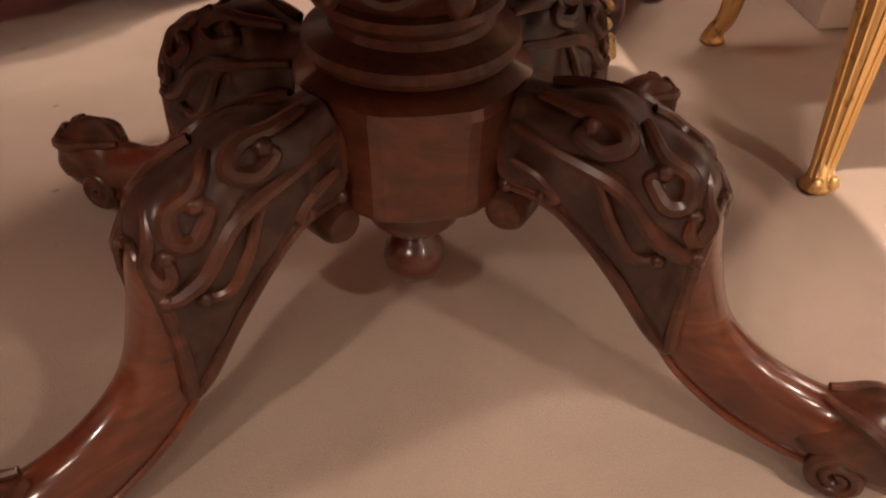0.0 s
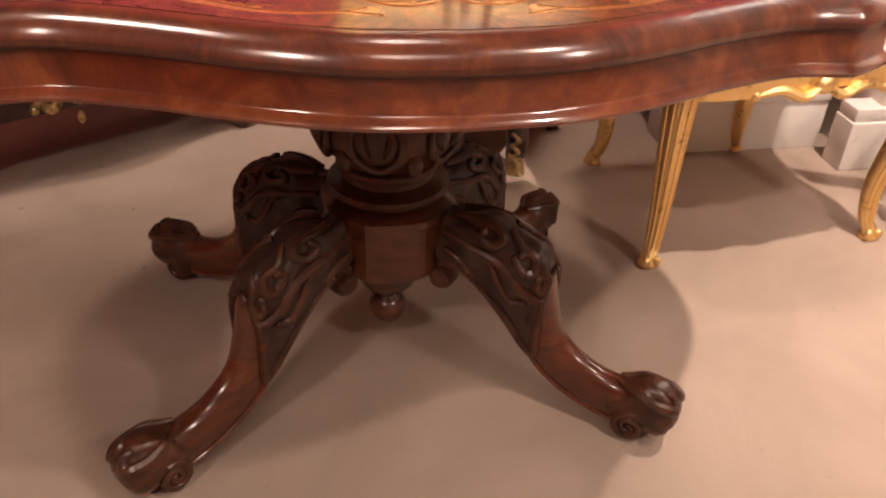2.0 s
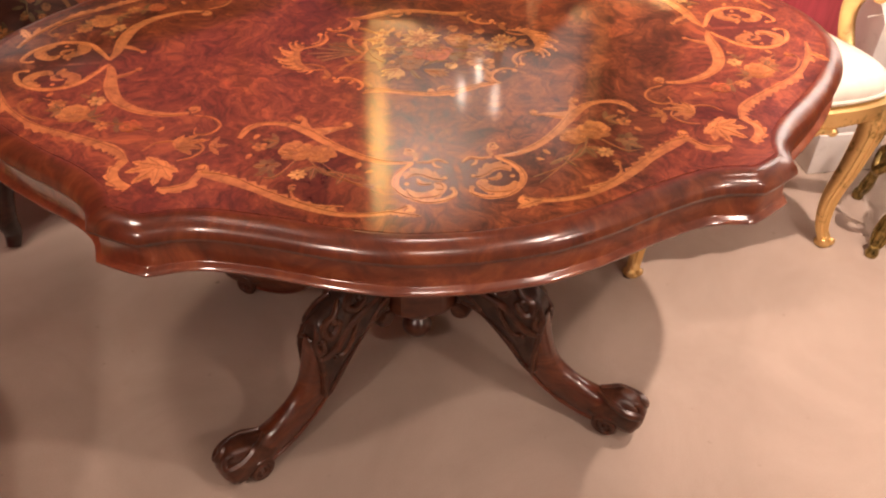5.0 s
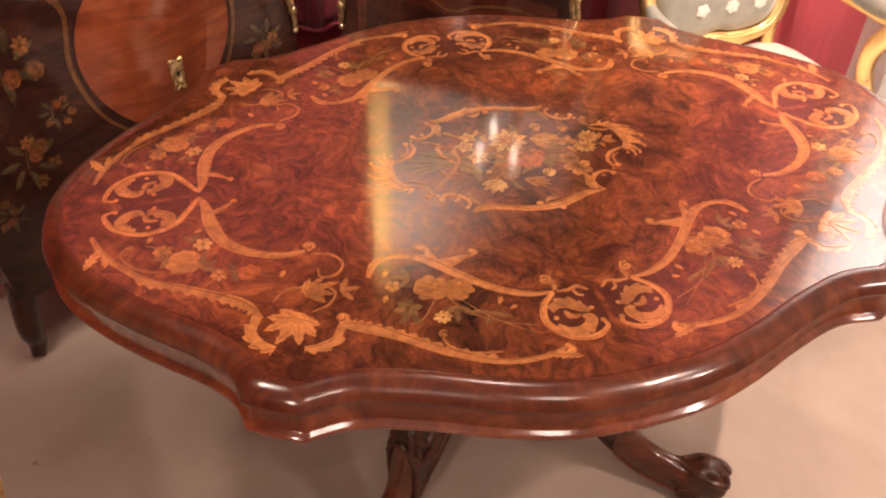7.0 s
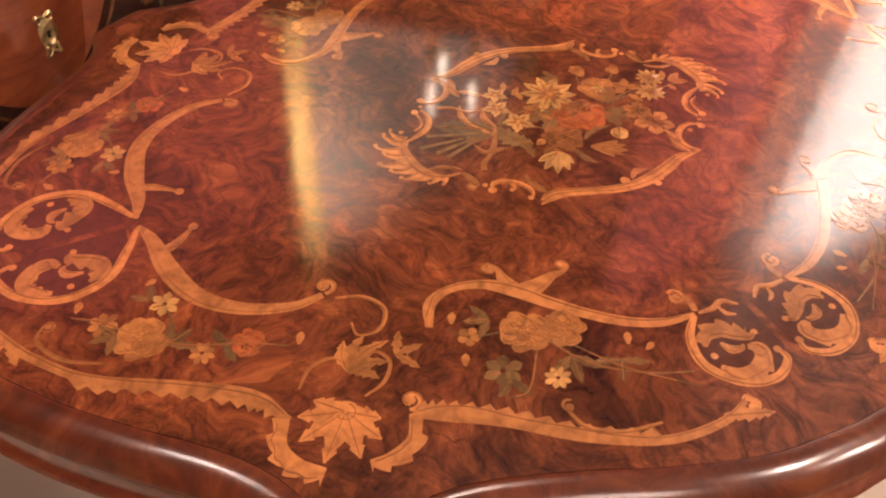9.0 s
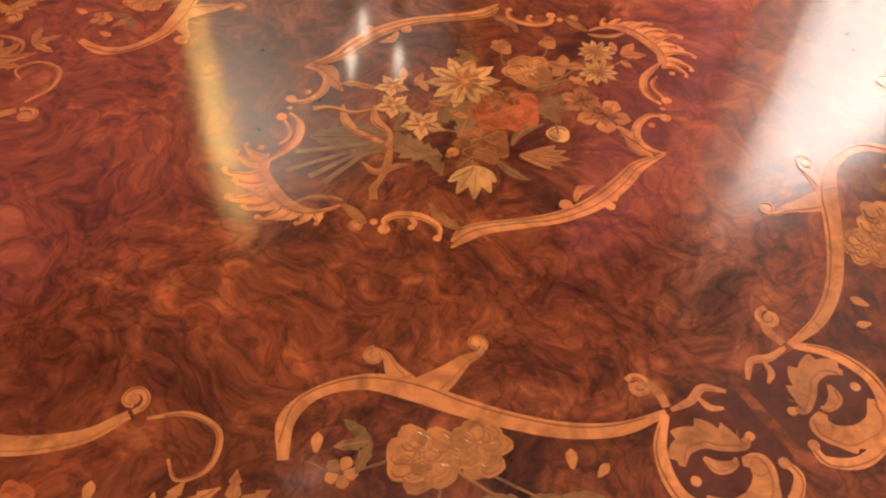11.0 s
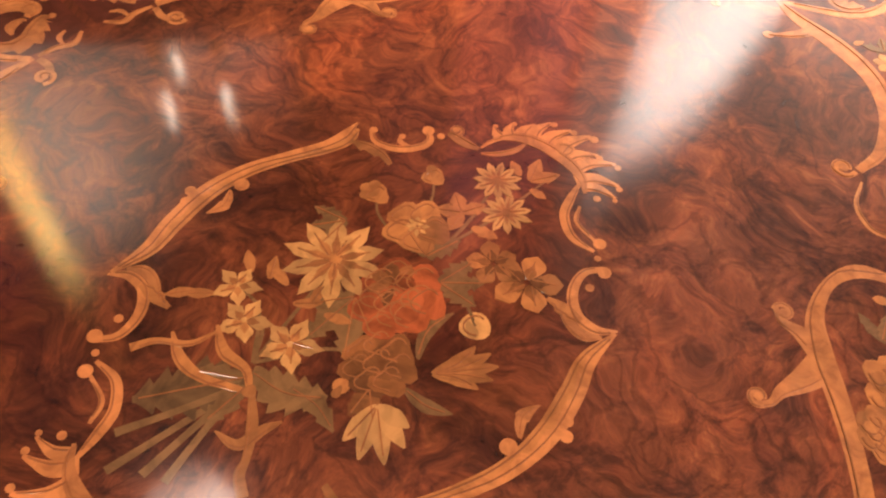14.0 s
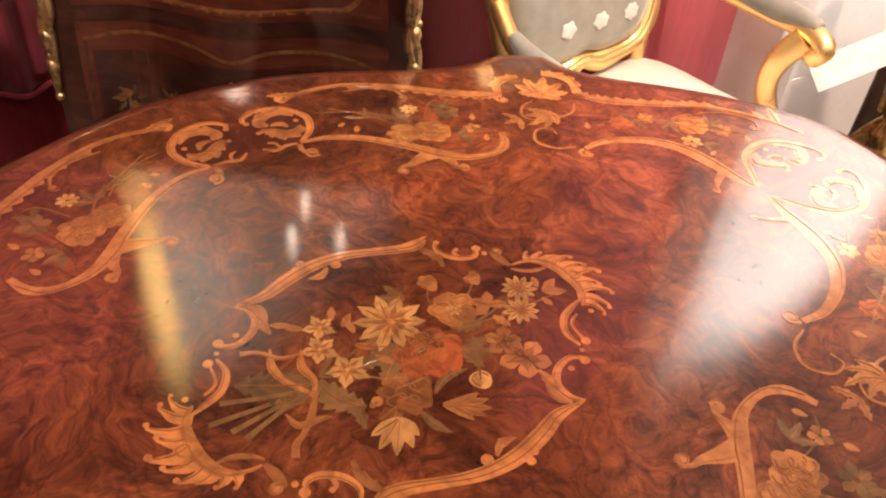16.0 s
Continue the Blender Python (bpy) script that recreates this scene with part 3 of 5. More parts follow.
def disc(cx, cy, r, n=14, wob=0.0):
    return [(cx + r * (1 + wob * math.sin(3 * a)) * math.cos(a), cy + r * (1 + wob * math.sin(3 * a)) * math.sin(a)) for a in (2 * math.pi * k / n for k in range(n))]


def leaf(x, y, ang, length, width, lobes=4, depth=0.35, bend=0.0):
    a = radians(ang)
    up, dn = [], []
    n = 6 * lobes + 2
    for i in range(n + 1):
        u = i / n
        saw = 1 - depth * ((u * lobes) % 1.0)
        w = width * 0.5 * math.sin(math.pi * min(1, u * 0.92 + 0.06)) ** 0.8 * saw
        b = bend * length * math.sin(math.pi * u)
        for lst, sg in ((up, 1), (dn, -1)):
            px, py = u * length, b + sg * w
            lst.append((x + px * math.cos(a) - py * math.sin(a), y + px * math.sin(a) + py * math.cos(a)))
    return up + dn[::-1]


def petal(x, y, ang, r0, r1, width, tip=0.0):
    a = radians(ang)
    pts = []
    for u, w in ((0, 0.25), (0.3, 0.7), (0.6, 1.0), (0.82, 0.9), (0.95, 0.55), (1 + tip, 0.0), (0.95, -0.55), (0.82, -0.9), (0.6, -1.0), (0.3, -0.7), (0, -0.25)):
        px, py = r0 + (r1 - r0) * u, w * width * 0.5
        pts.append((x + px * math.cos(a) - py * math.sin(a), y + px * math.sin(a) + py * math.cos(a)))
    return pts


def flower(x, y, r, n=8, tip=0.1, turn=0.0):
    return [petal(x, y, turn + 360 * k / n, r * 0.16, r * random.uniform(0.9, 1.05), r * 2 * math.pi / n * 0.62, tip) for k in range(n)]


def peony(x, y, r, seed=0):
    rnd = random.Random(seed)
    out = []
    for ring, (k, rr) in enumerate(((7, 1.0), (5, 0.68), (3, 0.4))):
        for i in range(k):
            a = 360 * i / k + rnd.uniform(-14, 14) + 25 * ring
            cx, cy = x + r * rr * 0.55 * math.cos(radians(a)), y + r * rr * 0.55 * math.sin(radians(a))
            out.append(disc(cx, cy, r * (0.42 - 0.07 * ring), 13, rnd.uniform(0.05, 0.16)))
    return out


LIFT = 0.0002
COUNT = [0]


def flat_map(x, y, h):
    return (x, y, TOP + h)


def inlay(name, loops, mat, parent, layer=0, place=flat_map, label="", step=0.000025):
    """One piece of inlay: closed outlines laid a hair above the ground veneer, later ones a little higher."""
    bm = bmesh.new()
    COUNT[0] += 1
    own = (COUNT[0] * 0.618034 % 1.0) * 0.000022
    for i, loop in enumerate(loops):
        h = LIFT + own + layer * 0.00005 + i * (step if len(loops) < 18 else step * 0.3)
        upv = [bm.verts.new(place(x, y, h)) for x, y in loop]
        dnv = [bm.verts.new(place(x, y, 0.0001)) for x, y in loop]
        n = len(loop)
        if len({tuple(v.co) for v in upv}) < n:
            continue
        if isinstance(loop, Strip):
            for k in range(n // 2 - 1):
                bm.faces.new((upv[k], upv[k + 1], upv[n - 2 - k], upv[n - 1 - k]))
        else:
            bm.faces.new(upv)
        for k in range(n):
            bm.faces.new((dnv[k], dnv[(k + 1) % n], upv[(k + 1) % n], upv[k]))
    return part(name, bm, mat, parent, label, 0)


def engraving(loops):
    """Scorched lines: the spine of each scroll and leaf, and a vein in each petal."""
    out = []
    for l in loops:
        n = len(l)
        if max(q[0] for q in l) - min(q[0] for q in l) < 0.0125 and not isinstance(l, Strip):
            continue
        if isinstance(l, Strip):
            mid = [((l[k][0] * 0.24 + l[n - 1 - k][0] * 0.76), (l[k][1] * 0.24 + l[n - 1 - k][1] * 0.76)) for k in range(2, n // 2 - 2)]
            if len(mid) > 9:
                out.append(stroke([(*mid[int(i * (len(mid) - 1) / 9)], 0.0005) for i in range(10)], 24))
        elif n == 11:
            out.append(stroke([(*l[0], 0.0005), ((l[3][0] + l[7][0]) / 2, (l[3][1] + l[7][1]) / 2, 0.0004)], 4))
        elif n > 20 and n % 2 == 0:
            h = n // 2
            out.append(stroke([(*[(l[k][j] + l[n - 1 - k][j]) / 2 for j in (0, 1)], 0.00045) for k in (1, h // 2, h - 3)], 8))
        elif n >= 11:
            c = np.mean(np.array(l), axis=0)
            out.append(stroke([(*(c + (np.array(l[k]) - c) * 0.72), 0.0005) for k in range(0, n - 4)], 14))
    return out


def mirrored(loops, sx, sy):
    out = []
    for l in loops:
        q = [(x * sx, y * sy) for x, y in l]
        q = q if sx * sy > 0 else q[::-1]
        out.append(Strip(q) if isinstance(l, Strip) else q)
    return out


def acanthus(place_xy):
    """The leaf curled up in a loop: a lobed frond over a smooth one, with a dark gap between."""
    frond = [(0.072, 0.372, 0.0020), (0.062, 0.362, 0.0065), (0.048, 0.362, 0.0080), (0.037, 0.371, 0.0075), (0.027, 0.379, 0.0045), (0.020, 0.376, 0.0015)]
    curlup = [(0.073, 0.396, 0.0025), (0.062, 0.409, 0.0060), (0.046, 0.412, 0.0078), (0.032, 0.405, 0.0080), (0.027, 0.394, 0.0070), (0.036, 0.388, 0.0030)]
    tail = [(0.056, 0.374, 0.0015), (0.052, 0.384, 0.0048), (0.042, 0.387, 0.0030), (0.038, 0.384, 0.0010)]
    return [stroke([(*place_xy(x, y), w) for x, y, w in frond], 48, 5, 0.0065, 1, 0.05, 0.9), stroke([(*place_xy(x, y), w) for x, y, w in curlup], 48, 4, 0.0045, -1, 0.1, 0.6), stroke([(*place_xy(x, y), w) for x, y, w in tail], 16), disc(*place_xy(0.019, 0.377), 0.0034, 10), disc(*place_xy(0.029, 0.397), 0.0072, 14, 0.08), disc(*place_xy(0.071, 0.384), 0.0036, 10)]


def quarter(sx, sy):
    lines = []

    def put(name, loops, mat, layer=0):
        lines.extend(engraving(loops))
        return inlay(name, mirrored(loops, sx, sy), mat, top, layer)

    # long inner scroll beside the loop on the long side, with its curls
    put("inlay_scroll", [stroke([(0.056, 0.337, 0.0025), (0.090, 0.332, 0.005), (0.123, 0.315, 0.006), (0.151, 0.291, 0.0065), (0.177, 0.263, 0.0075), (0.197, 0.239, 0.0085), (0.221, 0.220, 0.006), (0.252, 0.213, 0.0045), (0.277, 0.222, 0.006), (0.290, 0.247, 0.0035)], 44),
                         *curl(0.060, 0.312, 0.009, -60, 1.0, 0.003, -1), stroke([(0.053, 0.334, 0.003), (0.051, 0.322, 0.0035), (0.054, 0.312, 0.003)], 10),
                         stroke([(0.190, 0.246, 0.012), (0.170, 0.243, 0.0085), (0.152, 0.238, 0.0045), (0.140, 0.238, 0.0025), (0.132, 0.231, 0.002)], 16), *curl(0.138, 0.230, 0.007, 110, 0.9, 0.0026, 1),
                         stroke([(0.197, 0.238, 0.010), (0.199, 0.222, 0.006), (0.198, 0.208, 0.0028), (0.204, 0.199, 0.002)], 14), *curl(0.205, 0.205, 0.007, -120, 0.9, 0.0026, 1)], MAPLE)
    # half of the loop on the long side
    put("inlay_loop", [stroke([(0.058, 0.338, 0.003), (0.078, 0.358, 0.0045), (0.0855, 0.388, 0.005), (0.066, 0.417, 0.005), (0.034, 0.426, 0.0045), (0.012, 0.414, 0.0035), (0.013, 0.400, 0.002)], 36),
                       stroke([(0.052, 0.337, 0.0015), (0.036, 0.338, 0.003), (0.022, 0.334, 0.003), (0.010, 0.344, 0.0015)], 16), disc(0.013, 0.402, 0.004),
                       stroke([(0.030, 0.337, 0.001), (0.028, 0.348, 0.0025), (0.020, 0.353, 0.001)], 8)], MAPLE)
    put("loop_ground", [[(0.004, 0.345), (0.030, 0.341), (0.056, 0.341), (0.076, 0.360), (0.0830, 0.388), (0.065, 0.414), (0.034, 0.423), (0.012, 0.411), (0.004, 0.400)]], PURPLE, -2)
    put("inlay_leaf", acanthus(lambda x, y: (x, y)), MAPLE)
    # feathered outer scroll on the long side
    put("inlay_feather", [stroke([(0.070, 0.430, 0.002), (0.104, 0.442, 0.004), (0.161, 0.437, 0.0045), (0.222, 0.406, 0.005), (0.274, 0.365, 0.006), (0.319, 0.337, 0.0065), (0.342, 0.325, 0.004)], 70, 14, 0.009, -1, 0.36, 0.97),
                          stroke([(0.075, 0.428, 0.001), (0.070, 0.440, 0.004), (0.082, 0.447, 0.002)], 12, 3, 0.004, -1), leaf(0.104, 0.438, 160, 0.045, 0.016, 5, 0.5)], MAPLE)
    put("inlay_tendril", [stroke([(0.222, 0.378, 0.0015), (0.216, 0.398, 0.0022), (0.190, 0.415, 0.0022), (0.156, 0.421, 0.0012)], 22), *curl(0.219, 0.374, 0.007, 220, 0.9, 0.0016, 1)], HONEY)
    # corner palmette
    for d, ln in ((-95, 0.030), (-66, 0.040), (-35, 0.046), (0, 0.050), (35, 0.046), (66, 0.040), (95, 0.030)):
        put("palmette_leaf", [leaf(0.392, 0.300, 48 + d, ln, 0.019, 4, 0.42)], MAPLE, 1 + abs(d) // 30)
    put("palmette_eye", [disc(0.392, 0.300, 0.011)], MAPLE, 6)
    put("inlay_scroll", [stroke([(0.440, 0.285, 0.004), (0.452, 0.308, 0.006), (0.446, 0.330, 0.007), (0.428, 0.346, 0.005)], 30, 5, 0.007, -1), stroke([(0.342, 0.325, 0.003), (0.352, 0.348, 0.006), (0.374, 0.356, 0.006), (0.392, 0.353, 0.003)], 30, 4, 0.006, 1),
                         *curl(0.338, 0.312, 0.010, 60, 1.0, 0.0025, 1)], MAPLE)
    put("inlay_tendril", [stroke([(0.372, 0.292, 0.001), (0.352, 0.286, 0.0018), (0.338, 0.268, 0.0018), (0.345, 0.252, 0.0012), (0.358, 0.256, 0.001)], 22), stroke([(0.420, 0.262, 0.001), (0.404, 0.245, 0.0018), (0.382, 0.243, 0.0018), (0.372, 0.256, 0.001)], 20),
                          stroke([(0.355, 0.178, 0.001), (0.330, 0.188, 0.002), (0.318, 0.210, 0.0022), (0.332, 0.230, 0.0018), (0.352, 0.228, 0.0012), (0.352, 0.212, 0.001)], 26)], HONEY)
    put("inlay_foliage", [leaf(0.375, 0.262, a, ln, 0.014, 4, 0.5, 0.12) for a, ln in ((200, 0.048), (228, 0.042), (172, 0.036), (255, 0.034), (140, 0.028))] + [leaf(0.330, 0.262, a, 0.026, 0.011, 3, 0.5) for a in (120, 180, 240)], HONEY)
    # feathered outer scroll on the short side
    put("inlay_feather", [stroke([(0.438, 0.288, 0.004), (0.458, 0.252, 0.0065), (0.510, 0.217, 0.006), (0.574, 0.180, 0.005), (0.612, 0.142, 0.0045), (0.638, 0.103, 0.005), (0.652, 0.066, 0.003)], 70, 12, 0.009, 1, 0.06, 0.56),
                          leaf(0.640, 0.098, 62, 0.042, 0.018, 4, 0.5), leaf(0.634, 0.108, 95, 0.03, 0.012, 3, 0.5)], MAPLE)
    put("inlay_tendril", [stroke([(0.560, 0.168, 0.001), (0.594, 0.148, 0.002), (0.612, 0.118, 0.002), (0.603, 0.100, 0.001)], 20), *curl(0.600, 0.104, 0.007, 40, 0.9, 0.0015, 1)], HONEY)
    # bold inner scroll on the short side
    put("inlay_scroll", [stroke([(0.500, 0.006, 0.0025), (0.492, 0.032, 0.007), (0.487, 0.076, 0.0105), (0.472, 0.121, 0.0095), (0.440, 0.153, 0.0075), (0.397, 0.171, 0.0055), (0.364, 0.170, 0.0035)], 40), *curl(0.358, 0.160, 0.010, 70, 1.0, 0.003, 1),
                         stroke([(0.488, 0.052, 0.006), (0.472, 0.046, 0.005), (0.456, 0.034, 0.0025), (0.448, 0.024, 0.001)], 14), disc(0.450, 0.029, 0.005)], MAPLE)
    # half of the loop on the short side
    put("inlay_loop", [stroke([(0.502, 0.010, 0.0025), (0.517, 0.036, 0.0045), (0.541, 0.066, 0.005), (0.583, 0.076, 0.005), (0.622, 0.054, 0.0045), (0.636, 0.022, 0.0035), (0.622, 0.012, 0.002)], 36), disc(0.620, 0.015, 0.004)], MAPLE)
    put("loop_ground", [[(0.512, 0.004), (0.514, 0.026), (0.540, 0.062), (0.583, 0.073), (0.619, 0.052), (0.633, 0.022), (0.622, 0.012), (0.600, 0.004)]], PURPLE, -2)
    put("inlay_leaf", acanthus(lambda x, y: (0.510 + (y - 0.338) * 1.40, x * 0.88)), MAPLE)
    # sprays of flowers
    put("inlay_flower", peony(0.212, 0.288, 0.026, 3) + peony(0.178, 0.300, 0.022, 4), HONEY, 1)
    put("inlay_flower", flower(0.252, 0.318, 0.017, 6, 0.15), OLIVE, 1)
    put("inlay_flower", flower(0.212, 0.345, 0.012, 8, 0.1), CREAM, 1)
    put("inlay_flower", flower(0.262, 0.272, 0.011, 5, 0.1), HONEY, 1)
    put("inlay_stem", [stroke([(0.205, 0.290, 0.0012), (0.180, 0.340, 0.0013), (0.140, 0.372, 0.0012), (0.098, 0.390, 0.0008)], 18), stroke([(0.180, 0.320, 0.001), (0.150, 0.362, 0.001), (0.104, 0.404, 0.0008)], 14), stroke([(0.205, 0.300, 0.001), (0.240, 0.345, 0.0012), (0.262, 0.345, 0.0008)], 14), stroke([(0.230, 0.280, 0.001), (0.262, 0.272, 0.001), (0.276, 0.255, 0.0008)], 12)], OLIVE)
    put("inlay_foliage", [leaf(0.188, 0.330, a, 0.030, 0.012, 3, 0.35) for a in (20, 75, 130)] + [leaf(0.236, 0.262, a, 0.024, 0.010, 3, 0.35) for a in (-70, -20, 40)] + [leaf(0.150, 0.352, a, 0.026, 0.009, 2, 0.3) for a in (60, 150, -20)] + [leaf(0.250, 0.330, a, 0.022, 0.010, 2, 0.3) for a in (30, 110)], OLIVE)
    for x, y, r in ((0.140, 0.340, 0.006), (0.128, 0.352, 0.005), (0.286, 0.300, 0.006), (0.276, 0.252, 0.006)):
        put("inlay_bud", [petal(x - r, y, 40 * r * 1000, 0, r * 2.2, r * 1.3, 0.1)], HONEY, 1)
    put("inlay_flower", peony(0.528, 0.152, 0.026, 5), HONEY, 1)
    put("inlay_flower", peony(0.444, 0.196, 0.017, 6), ROSE, 1)
    put("inlay_flower", flower(0.556, 0.122, 0.014, 7, 0.1), HONEY, 1)
    put("inlay_flower", flower(0.500, 0.120, 0.013, 6, 0.15), CREAM, 1)
    put("inlay_flower", flower(0.484, 0.190, 0.012, 8, 0.1), HONEY, 1)
    put("inlay_stem", [stroke([(0.528, 0.152, 0.001), (0.488, 0.178, 0.0012), (0.444, 0.196, 0.0012), (0.412, 0.214, 0.0008)], 16), stroke([(0.528, 0.152, 0.001), (0.556, 0.120, 0.0012), (0.580, 0.102, 0.0008)], 14), stroke([(0.500, 0.160, 0.001), (0.500, 0.120, 0.001), (0.514, 0.094, 0.0008)], 12)], OLIVE)
    put("inlay_foliage", [leaf(0.508, 0.168, a, 0.026, 0.011, 3, 0.35) for a in (150, 200, 250)] + [leaf(0.548, 0.138, a, 0.024, 0.010, 3, 0.35) for a in (0, 60, -60)] + [leaf(0.464, 0.190, a, 0.022, 0.010, 2, 0.3) for a in (100, 190, -80)] + [leaf(0.512, 0.110, a, 0.02, 0.009, 2, 0.3) for a in (-40, -110)], OLIVE)
    for x, y, r in ((0.582, 0.098, 0.006), (0.516, 0.090, 0.005), (0.410, 0.216, 0.006)):
        put("inlay_bud", [petal(x - r, y, 40 * r * 1000, 0, r * 2.2, r * 1.3, 0.1)], HONEY, 1)

    tagged(inlay("engraving", mirrored(lines, sx, sy), INK, top, 13, step=0.000004), "scorched shading lines on the inlay", "", "", "stuff")


for sx in (1, -1):
    for sy in (1, -1):
        quarter(sx, sy)

# central cartouche: one half, then the same turned half round
CX, CY = -0.0057, -0.0146


def turned(loops, k):
    return loops if k == 0 else [type(l)((2 * CX - x, 2 * CY - y) for x, y in l) for l in loops]


def flame(bx, by, tx, ty, w=0.0062, bend=0.16):
    """A flickering leaf tip from its root to a hooked point."""
    dx, dy = tx - bx, ty - by
    return [stroke([(bx - 0.1 * dx, by - 0.1 * dy, w), (bx + 0.35 * dx - bend * dy, by + 0.35 * dy + bend * dx, w * 0.9), (bx + 0.72 * dx - 0.6 * bend * dy, by + 0.72 * dy + 0.6 * bend * dx, w * 0.5), (tx, ty, w * 0.22)], 18), disc(tx + 0.10 * dy, ty - 0.10 * dx, w * 0.46, 10)]


for k in (0, 1):
    lines = []

    def put(name, loops, mat, layer=1):
        lines.extend(engraving(loops))
        if name in ("cartouche_curl", "cartouche_scroll"):
            for loop in turned(loops, k):
                inlay(name, [loop], mat, top, layer)
            return None
        return inlay(name, turned(loops, k), mat, top, layer)

    # long leafy band with its lighter fringe
    put("cartouche_band", [stroke([(0.1042, -0.1406, 0.0010), (0.0757, -0.1404, 0.0050), (0.0505, -0.1494, 0.0066), (0.0173, -0.1576, 0.0062), (-0.0149, -0.1575, 0.0052), (-0.0462, -0.1490, 0.0044), (-0.0743, -0.1386, 0.0046), (-0.0930, -0.1350, 0.0040), (-0.1060, -0.1400, 0.0012)], 60)], HONEY)
    put("cartouche_fringe", [stroke([(0.1042, -0.1412, 0.0008), (0.0760, -0.1452, 0.0026), (0.0520, -0.1554, 0.0030), (0.0190, -0.1636, 0.0032), (-0.0145, -0.1622, 0.0030), (-0.0475, -0.1532, 0.0024), (-0.0760, -0.1438, 0.0028), (-0.0960, -0.1425, 0.0036), (-0.1095, -0.1455, 0.0008)], 80, 9, 0.0036, -1, 0.08, 0.92)], MAPLE, 3)
    put("cartouche_band", [stroke([(0.094, -0.0987, 0.0008), (0.0875, -0.1139, 0.0034), (0.0872, -0.1276, 0.0042), (0.0950, -0.1370, 0.0012)], 20)], MAPLE, 2)
    put("cartouche_curl", [disc(-0.0049, -0.1495, 0.0056, 14), leaf(0.004, -0.1500, 15, 0.026, 0.010, 2, 0.3, 0.2), disc(0.026, -0.168, 0.0042, 12), disc(0.034, -0.162, 0.0036, 12)], MAPLE, 4)
    # open scroll at the foot of the band
    put("cartouche_scroll", [stroke([(-0.1448, -0.1048, 0.0016), (-0.1407, -0.096, 0.0030), (-0.1296, -0.0955, 0.0034), (-0.1145, -0.1055, 0.0034), (-0.1074, -0.1214, 0.0026), (-0.1127, -0.1333, 0.0014)], 30), disc(-0.1462, -0.1042, 0.0048, 14), disc(-0.1142, -0.1318, 0.0032, 12), stroke([(-0.124, -0.099, 0.0012), (-0.1215, -0.109, 0.0022), (-0.1255, -0.113, 0.0012)], 10), disc(-0.1265, -0.1125, 0.0028, 10)], MAPLE, 2)
    put("cartouche_leaf", [stroke([(-0.1020, -0.0960, 0.0006), (-0.1026, -0.1099, 0.0034), (-0.0988, -0.1225, 0.0040), (-0.0938, -0.1335, 0.0012)], 24, 3, 0.003, 1)], HONEY, 2)
    # hoop and bracket beside the flames
    put("cartouche_scroll", [stroke([(-0.1972, -0.0458, 0.0010), (-0.1827, -0.0463, 0.0026), (-0.1694, -0.0526, 0.0024), (-0.1606, -0.0609, 0.0010)], 24), stroke([(-0.1872, -0.0602, 0.0010), (-0.1748, -0.0648, 0.0018), (-0.1646, -0.0648, 0.0010)], 16)], MAPLE, 2)
    put("cartouche_bracket", [stroke([(-0.1626, -0.0650, 0.0020), (-0.1592, -0.0763, 0.0046), (-0.1577, -0.0862, 0.0042), (-0.1562, -0.0925, 0.0016)], 20)], HONEY, 2)
    put("cartouche_curl", [disc(-0.1496, -0.0934, 0.0031, 12)] + curl(-0.1630, -0.0905, 0.0058, 40, 0.9, 0.0022, 1), MAPLE, 3)
    # flames on a curved spine
    for bx, by, tx, ty, w in ((-0.198, 0.007, -0.217, 0.030, 0.0058), (-0.196, 0.014, -0.206, 0.036, 0.0045), (-0.203, -0.002, -0.2325, 0.014, 0.0062), (-0.205, -0.014, -0.229, -0.001, 0.0060), (-0.206, -0.022, -0.240, -0.018, 0.0080), (-0.2045, -0.035, -0.233, -0.0325, 0.0062), (-0.202, -0.045, -0.227, -0.0485, 0.0062), (-0.198, -0.053, -0.2135, -0.0565, 0.0056), (-0.192, -0.059, -0.2025, -0.0675, 0.0052), (-0.186, -0.063, -0.189, -0.0745, 0.0046)):
        put("cartouche_flame", flame(bx, by, tx, ty, w), MAPLE, 1)
    put("cartouche_spine", [stroke([(-0.192, 0.0178, 0.0012), (-0.2021, 0.0054, 0.0038), (-0.2058, -0.0141, 0.0056), (-0.2038, -0.0368, 0.0060), (-0.1954, -0.0544, 0.0048), (-0.1789, -0.066, 0.0010)], 40)], MAPLE, 4)
    put("cartouche_lobe", [disc(-0.2135, -0.022, 0.0078, 18, 0.06)], HONEY, 6)
    # upright hoop and the hooked scroll above it
    put("cartouche_scroll", [stroke([(-0.1560, 0.0580, 0.0014), (-0.1539, 0.039, 0.0032), (-0.1642, 0.0222, 0.0036), (-0.179, 0.0146, 0.0034), (-0.1953, 0.0091, 0.0014)], 30), stroke([(-0.1636, 0.0515, 0.0012), (-0.167, 0.0317, 0.0018), (-0.1796, 0.0236, 0.0012)], 16)], MAPLE, 2)
    put("cartouche_scroll", [stroke([(-0.1489, 0.0718, 0.0022), (-0.1361, 0.0653, 0.0030), (-0.1187, 0.071, 0.0038), (-0.1072, 0.0853, 0.0040), (-0.108, 0.1013, 0.0036), (-0.1180, 0.1115, 0.0008)], 30)], MAPLE, 2)
